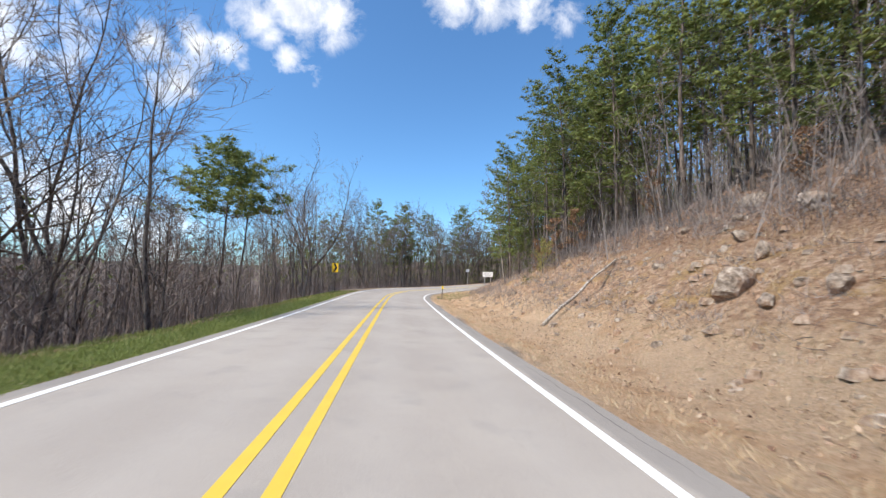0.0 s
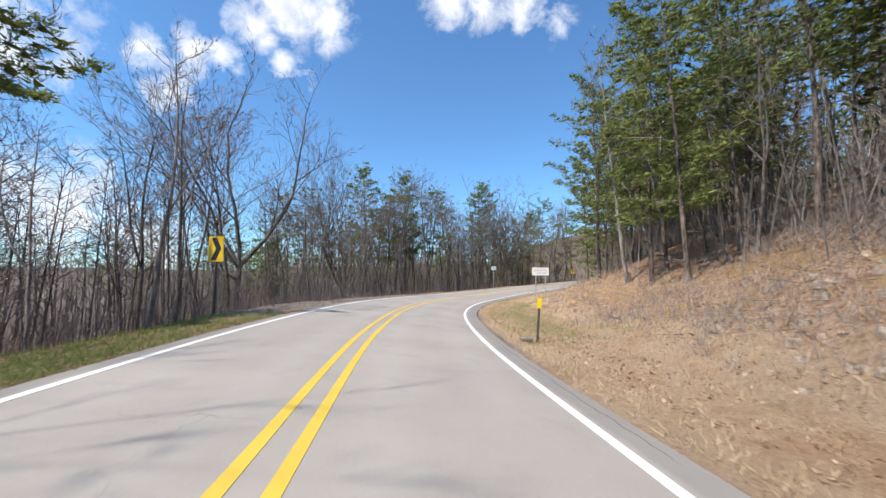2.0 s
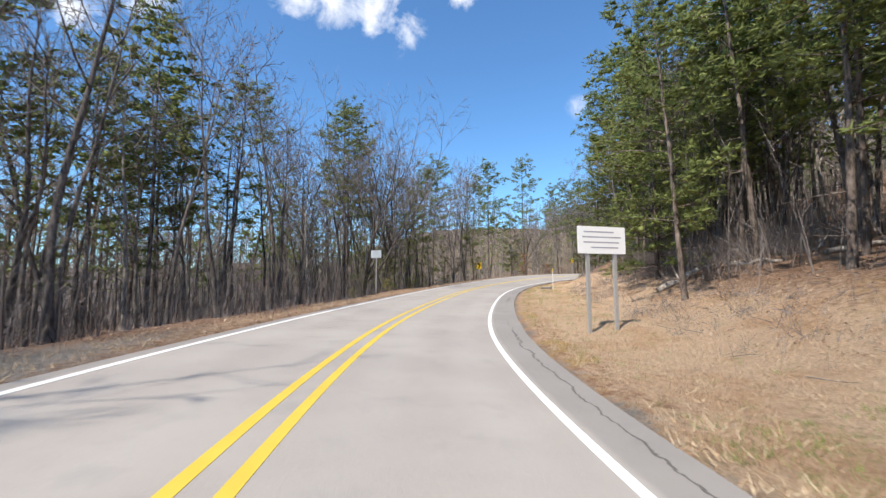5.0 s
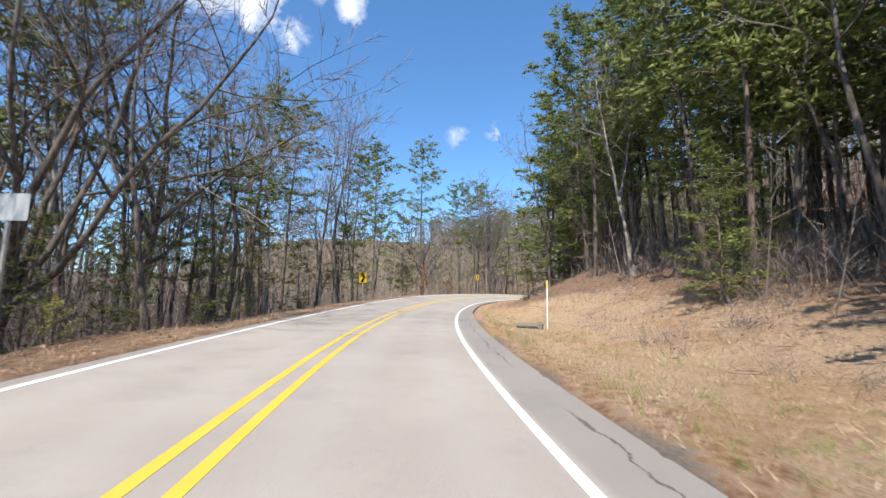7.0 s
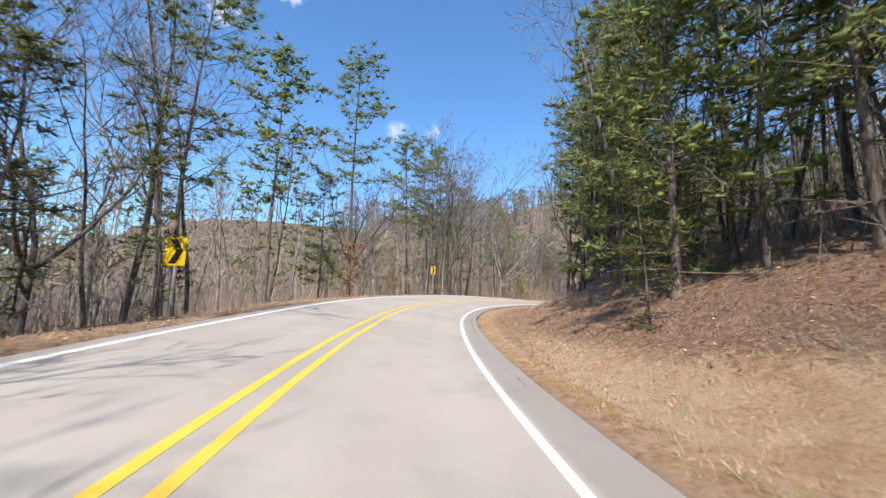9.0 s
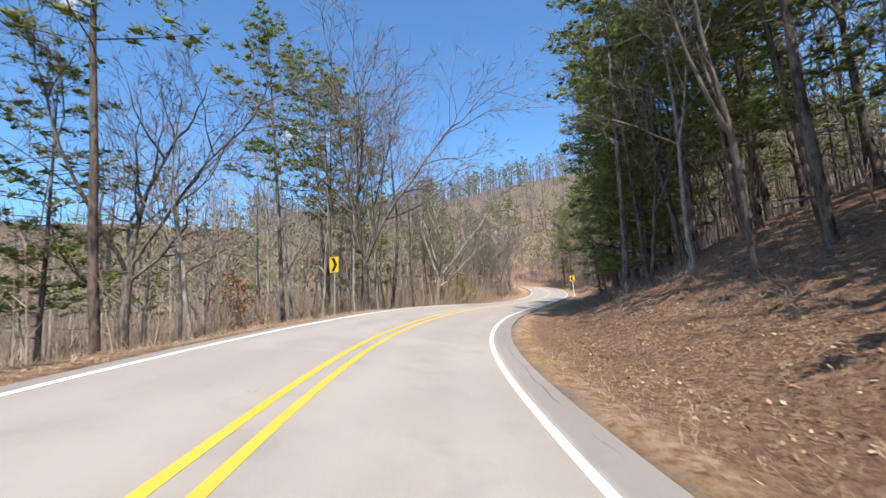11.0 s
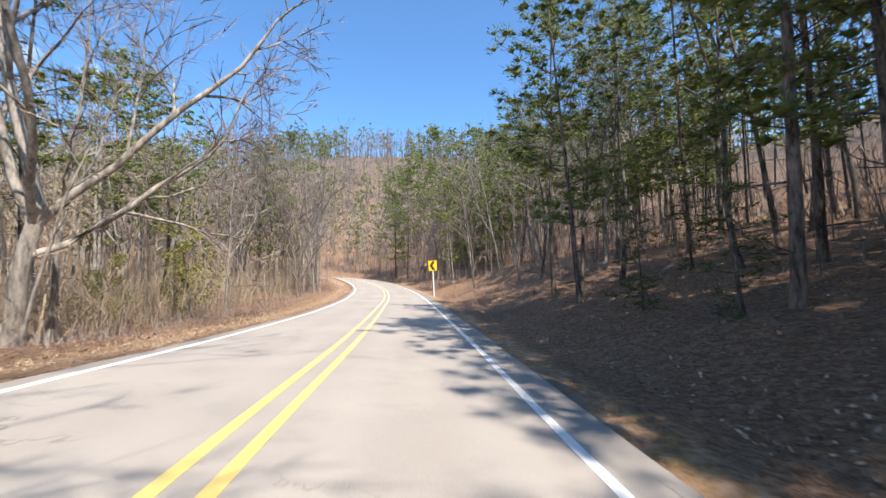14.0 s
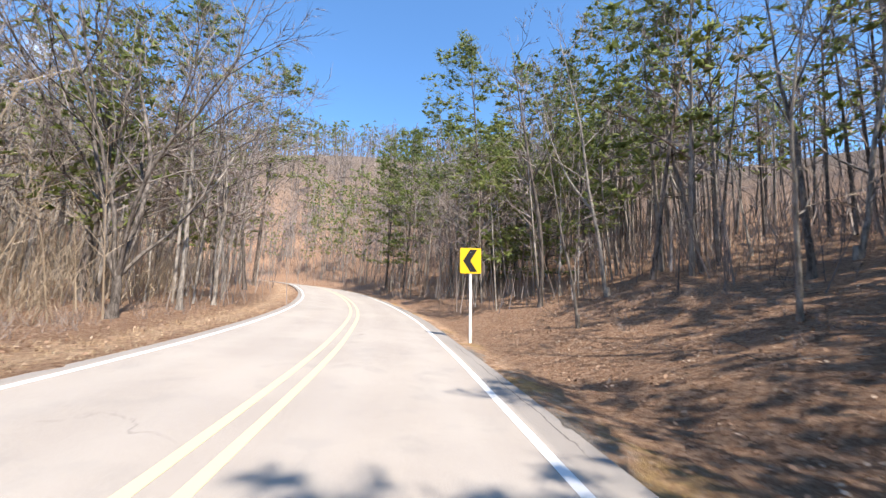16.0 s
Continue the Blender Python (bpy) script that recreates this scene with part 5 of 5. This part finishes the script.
patch("dead_weeds", 1500, lambda r: (r.uniform(66, 200), 8.0 + 4.5 * r.random()), tuft(0.15, 0.5, 5, 0.4, 0.005), BUDS, "brown dead stalks at the foot of the woods", "weeds", 13)
patch("dead_weeds", 2600, lambda r: (r.uniform(-4, 205), -6.2 - 4.0 * r.random()), tuft(0.25, 0.9, 5, 0.35, 0.006), BUDS, "brown dead stalks along the outer wood edge", "weeds", 14)


# ---- rocks, log and stones on the cut bank ----
def boulder(seed, sx, sy, sz):
    bm = bmesh.new()
    bmesh.ops.create_icosphere(bm, subdivisions=3, radius=1)
    r = random.Random(seed)
    cuts = [(rand_dir(r), r.uniform(0.45, 0.85)) for _ in range(9)]
    off = Vector((r.uniform(0, 50), r.uniform(0, 50), 0))
    for v in bm.verts:
        p = v.co.copy()
        for d, lim in cuts:
            k = p.dot(d)
            if k > lim:
                p -= d * (k - lim) * 0.92
        p *= 1 + 0.14 * noise.noise(p * 2.2 + off) + 0.05 * noise.noise(p * 6 + off)
        v.co = Vector((p.x * sx, p.y * sy, p.z * sz))
    me = bpy.data.meshes.new("boulder")
    bm.to_mesh(me)
    bm.free()
    me.materials.append(ROCK)
    return me


def brush_clump(geo, r, p):
    """A low tangle of dead stems."""
    for _ in range(r.randint(16, 34)):
        d = Vector((r.gauss(0, 0.6), r.gauss(0, 0.6), r.uniform(0.3, 1))).normalized()
        q = p + Vector((r.gauss(0, 0.28), r.gauss(0, 0.28), 0))
        geo.blade(q, d * r.uniform(0.25, 0.8), d.cross(rand_dir(r)).normalized() * 0.007)


def tangle(geo, r, p):
    """A waist-high dead bush."""
    for _ in range(r.randint(26, 48)):
        d = Vector((r.gauss(0, 0.5), r.gauss(0, 0.5), r.uniform(0.3, 1))).normalized()
        q = p + Vector((r.gauss(0, 0.4), r.gauss(0, 0.4), r.uniform(0, 0.4)))
        geo.blade(q, d * r.uniform(0.4, 1.1), d.cross(rand_dir(r)).normalized() * 0.008)


patch("dead_brush", 420, lambda r: (r.uniform(-2, 62), 7.6 + 7.0 * r.random()), brush_clump, BUDS, "grey-brown tangles of dead brush on the bank", "brush", 31)
patch("dead_brush", 260, lambda r: (r.uniform(2, 40), 12.4 + 4.0 * r.random()), tangle, TWIG, "tall grey-brown dead brush along the top of the cut bank", "brush", 33)
patch("dead_weeds", 800, lambda r: (r.uniform(16, 44), 7.0 + 4.0 * r.random()), tuft(0.2, 0.7, 6, 0.4, 0.005), BUDS, "grey haze of dead weeds on the bank", "weeds", 34)
patch("dead_brush", 380, lambda r: (r.uniform(66, 205), 8.2 + 5.0 * r.random()), brush_clump, TWIG, "dark tangles of dead brush at the foot of the woods", "brush", 32)


def rubble(geo, r, p):
    """A small broken stone, half sunk in the bank."""
    a, size = r.uniform(0, 6.28), r.choice((0.05, 0.07, 0.09, 0.13, 0.2))
    ring = [Vector((math.cos(a + k * 1.257), math.sin(a + k * 1.257), 0)) * size * r.uniform(0.7, 1.2) for k in range(5)]
    base = len(geo.v)
    geo.v += [p + q + Vector((0, 0, -0.05)) for q in ring] + [p + q * 0.7 + Vector((0, 0, size * r.uniform(0.3, 0.7))) for q in ring]
    for k in range(5):
        j = (k + 1) % 5
        geo.f.append((base + k, base + j, base + 5 + j, base + 5 + k))
    geo.f.append(tuple(base + 5 + k for k in range(5)))


patch("bank_rubble", 800, lambda r: (r.uniform(-2, 36), 6.2 + 8 * r.random()), rubble, ROCK, "broken sandstone rubble scattered over the clay bank", "stones", 21)

def set_down(ob, x, y, z=None, turn=0.0, lean=(0, 0)):
    ob.matrix_basis = Matrix.LocRotScale((x, y, height(x, y) if z is None else z), Euler((lean[0], lean[1], turn)), None)
    return ob


ROCKS = (
    (101, 7.15, 10.0, 0.62, 0.5, 0.5, 0.3, "angular grey-brown sandstone boulder jutting from the clay bank"),
    (102, 6.95, 8.75, 0.5, 0.22, 0.18, 1.2, "broken sandstone slab lying below the boulder"),
    (103, 8.6, 10.9, 0.26, 0.2, 0.4, 0.8, "pale upright sandstone block on the bank"),
    (104, 12.5, 16.0, 0.75, 0.42, 0.4, 2.0, "pale lichen-white rock at the top of the bank"),
    (105, 11.9, 12.8, 0.6, 0.42, 0.36, 2.6, "pale lichen-white rock at the top of the bank"),
    (106, 5.95, 9.0, 0.3, 0.2, 0.12, 0.2, "flat sandstone slab half buried in the bank"),
    # 107 is an added lump standing in for a hollow dark with shadow
    (107, 7.4, 7.6, 0.32, 0.26, 0.22, 0.9, "sandstone lump added in place of a shaded hollow in the leafy bank"),
    (108, 9.9, 13.4, 0.5, 0.32, 0.3, 0.5, "dark weathered sandstone ledge below the trees"),
    (109, 7.5, 8.5, 0.26, 0.16, 0.12, 0.5, "pale broken stone on the leafy bank"),
    (110, 5.9, 14.5, 0.26, 0.16, 0.1, 1.5, "flat pale stone on the clay bank"),
    (111, 6.4, 12.4, 0.34, 0.2, 0.16, 0.6, "pale sandstone block on the clay bank"),
    (112, 8.4, 15.8, 0.3, 0.2, 0.18, 2.2, "dark sandstone lump among dead brush"),
    (113, 11.0, 15.0, 0.42, 0.3, 0.24, 1.1, "grey sandstone lump under the crest of the bank"),
    (114, 10.6, 17.6, 0.4, 0.2, 0.16, 0.4, "broken grey stone among roots at the crest"),
)
for seed, x, y, sx, sy, sz, turn, label in ROCKS:
    ob = new("boulder", boulder(seed, sx, sy, sz))
    tagged(ob, label, "rock", "rocks on the cut bank")
    set_down(ob, x, y, height(x, y) + sz * 0.22, turn, (0.15, -0.2))


def fallen_log(seed, foot, tip, girth, rest, label, stubs=3):
    """A bare dead stem from foot to tip; rest is how high the tip lies over the ground."""
    r = random.Random(seed)
    a = Vector((*foot, height(*foot) + girth * 0.7))
    b = Vector((*tip, height(*tip) + rest))
    geo, run = Geo(), b - a
    pts = [run * (k / 9) + Vector((0.03 * math.sin(k * 2.1), 0.04 * math.cos(k * 1.7), 0.06 * math.sin(k * 1.3) + 0.02 * k * (9 - k) / 9)) for k in range(10)]
    geo.tube(pts, [girth * (1.25 - 0.06 * k + 0.2 * r.random()) for k in range(10)], 9, True)
    ob = tagged(new("fallen_log"), label, "log", "fallen logs")
    ob.location = a
    part("stem", geo, WEATHERED_WOOD, ob, smooth=True)
    for k in range(stubs):
        g = Geo()
        d = (rand_dir(r) + Vector((0, 0, 0.4))).normalized()
        limb(g, r, run * (0.25 + 0.55 * k / max(1, stubs)), d, r.uniform(0.4, 1.0), girth * 0.42, 3, 5, 0.15, 0.0)
        part("branch_stub", g, WEATHERED_WOOD, ob, smooth=True)
    return ob


fallen_log(5, (3.75, 15.3), (8.1, 19.1), 0.052, 0.22, "bleached fallen pole lying up the clay bank")
fallen_log(6, (14.7, 73.9), (17.2, 73.0), 0.11, 0.35, "thick pale dead trunk leaning up the bank at the wood edge", 4)
fallen_log(7, (18.9, 69.5), (18.3, 67.1), 0.09, 0.12, "pale broken log lying at the foot of the pines")
fallen_log(8, (17.6, 72.6), (18.1, 70.7), 0.08, 0.1, "short grey log lying among brown roots")
fallen_log(9, (30.8, 91.0), (33.2, 93.0), 0.04, 0.9, "thin pale pole leaning in the shaded brush", 2)


# ---- signs and posts ----
def rounded(w, h, r, cx=0.0, cz=0.0, n=5):
    out = []
    for sx, sz, a0 in ((1, 1, 0), (-1, 1, 90), (-1, -1, 180), (1, -1, 270)):
        for k in range(n + 1):
            a = radians(a0 + 90 * k / n)
            out.append((cx + sx * (w / 2 - r) + r * math.cos(a), cz + sz * (h / 2 - r) + r * math.sin(a)))
    return out


def channel_post(tall, material_width=0.07, depth=0.035, thick=0.006):
    """A U-channel steel post standing on the origin, open to the back."""
    w = material_width / 2
    outline = ((-w, 0), (w, 0), (w, depth), (w + 0.016, depth), (w + 0.016, depth + thick), (w - thick, depth + thick), (w - thick, thick), (-w + thick, thick),
               (-w + thick, depth + thick), (-w - 0.016, depth + thick), (-w - 0.016, depth), (-w, depth))
    geo = Geo()
    n = len(outline)
    geo.v += [Vector((x, y, -0.5)) for x, y in outline] + [Vector((x, y, tall)) for x, y in outline]
    geo.f.append(tuple(range(n, 2 * n)))
    for i in range(n):
        j = (i + 1) % n
        geo.f.append((i, j, n + j, n + i))
    return geo


def chevron_sign(x, y, centre, turn, points_right=True, post=STEEL, lean=(0, 0), label=""):
    """A chevron board on a steel post; it faces local -y."""
    z = height(x, y)
    c = centre - z
    ob = tagged(new("chevron_sign"), label, "road sign", "chevron signs along the bends")
    part("post", channel_post(c + 0.46), post, ob, "steel channel post")
    w, h = 0.76, 0.915
    g = Geo()
    g.plate(rounded(w, h, 0.045, 0, c), -0.014, -0.011)
    board = part("board", g, SIGN_YELLOW, ob, "yellow reflective board")
    k = 1 if points_right else -1
    g = Geo()
    for half in (1, -1):
        o = [(-0.24 * k, c + half * 0.40), (0.02 * k, c + half * 0.40), (0.27 * k, c), (0.01 * k, c)]
        g.plate(o if k * half < 0 else o[::-1], -0.0165, -0.0145)
    part("arrow", g, SIGN_BLACK, board, "black chevron arrow")
    for dz in (-0.3, 0.3):
        g = Geo()
        g.tube([Vector((0, -0.0215, c + dz)), Vector((0, -0.0145, c + dz))], [0.012, 0.012], 8, True)
        part("bolt", g, GALV, ob)
    ob.matrix_basis = Matrix.LocRotScale((x, y, z), Euler((lean[0], lean[1], turn)), None)
    return ob


chevron_sign(-10.95, 41.19, 2.44, radians(-22), True, STEEL, label="yellow road sign with one black chevron on a rusty brown post")
chevron_sign(24.82, 112.37, 3.85, radians(-56), True, GALV, label="yellow road sign with one black chevron at the wood edge")
chevron_sign(55.07, 129.26, 6.02, radians(-94), True, GALV, (0, 0.03), label="yellow road sign with one black chevron on a grey post")
chevron_sign(105.55, 125.57, 6.15, radians(-83), False, POST_WHITE, (0, -0.03), label="yellow road sign with a reversed black chevron on a pale post")


def notice_board(x, y, centre, turn):
    z = height(x, y)
    c = centre - z
    ob = tagged(new("notice_sign"), "white roadside notice board with grey lettering on two posts", "road sign")
    for px in (-0.5, 0.5):
        g = Geo()
        g.box(px - 0.05, 0.0, -0.4, px + 0.05, 0.09, c + 0.36)
        part("post", g, GALV, ob)
    g = Geo()
    g.plate(rounded(1.75, 0.84, 0.03, 0, c), -0.026, -0.002)
    board = part("board", g, SIGN_WHITE, ob)
    for i, (wide, dz, cx) in enumerate(((1.1, 0.25, -0.1), (1.42, 0.09, 0.0), (1.3, -0.07, -0.02), (1.0, -0.23, 0.1))):
        g = Geo()
        g.box(cx - wide / 2, -0.0285, c + dz - 0.022, cx + wide / 2, -0.0265, c + dz + 0.022)
        part("line_of_print", g, PRINT_GREY, board)
    return set_down(ob, x, y, z, turn)


notice_board(7.65, 69.85, 2.59, radians(-4))


def back_of_sign(x, y, centre, turn):
    z = height(x, y)
    c = centre - z
    ob = tagged(new("road_sign"), "pale grey metal road sign on a single post beside a shrub", "road sign")
    part("post", channel_post(c + 0.3), GALV, ob)
    g = Geo()
    g.plate(rounded(0.9, 0.62, 0.04, 0, c), -0.014, -0.011)
    part("board", g, SIGN_GREY, ob)
    return set_down(ob, x, y, z, turn)


back_of_sign(5.6, 92.7, 3.72, radians(-38))


def marker_post(x, y, tall, white, turn, label, lean=(0, 0)):
    ob = tagged(new("marker_post"), label, "marker post", "roadside marker posts")
    g = Geo()
    if white:
        g.plate(rounded(0.05, tall + 0.4, 0.014, 0, (tall - 0.4) / 2), -0.012, 0.012)
        part("post", g, POST_WHITE, ob)
    else:
        part("post", channel_post(tall, 0.04, 0.02, 0.004), STEEL, ob)
    g = Geo()
    if white:
        g.plate(rounded(0.046, 0.3, 0.009, 0.002, tall - 0.17), -0.0155, -0.013)
    else:
        g.plate(rounded(0.13, 0.3, 0.02, 0, tall - 0.15), -0.008, -0.004)
    part("reflector", g, REFLECTOR, ob, "yellow reflector")
    return set_down(ob, x, y, None, turn, lean)


marker_post(-0.08, 38.61, 1.3, False, radians(-8), "thin brown marker post with yellow reflector by a culvert", (0, 0.06))
marker_post(20.18, 89.13, 1.83, True, radians(-42), "slim white marker post with yellow reflector beside a drain pipe", (0, 0.01))


def culvert(x, y, turn, long):
    ob = tagged(new("culvert_headwall"), "small weathered concrete culvert headwall sunk in the verge", "culvert")
    g = Geo()
    g.box(-long / 2, -0.11, -0.5, long / 2, 0.11, 0.1)
    part("wall", g, CONCRETE, ob)
    g = Geo()
    g.box(-long / 2 - 0.03, -0.14, 0.1, long / 2 + 0.03, 0.14, 0.16)
    part("cap", g, CONCRETE, ob)
    return set_down(ob, x, y, height(x, y) - 0.08, turn)


culvert(-0.38, 38.7, radians(4), 0.26)


def drain_pipe(x, y, turn, long, radius):
    """The end of a corrugated steel pipe lying in the verge, with a pale collar."""
    ob = tagged(new("drain_pipe"), "weathered corrugated drain pipe half sunk in dry grass", "drain pipe")
    g, n = Geo(), int(long / 0.035)
    g.tube([Vector((long * k / n, 0, 0)) for k in range(n + 1)], [radius * (1.0 if k % 2 else 0.88) for k in range(n + 1)], 14, True)
    part("pipe", g, CONCRETE, ob, smooth=True)
    g = Geo()
    g.box(-0.14, -radius * 1.1, -0.4, 0.02, radius * 1.1, radius * 1.1)
    part("collar", g, CONCRETE, ob, "pale concrete collar")
    return set_down(ob, x, y, height(x, y) + radius * 1.2, turn)


drain_pipe(20.06, 89.42, radians(114), 0.85, 0.09)
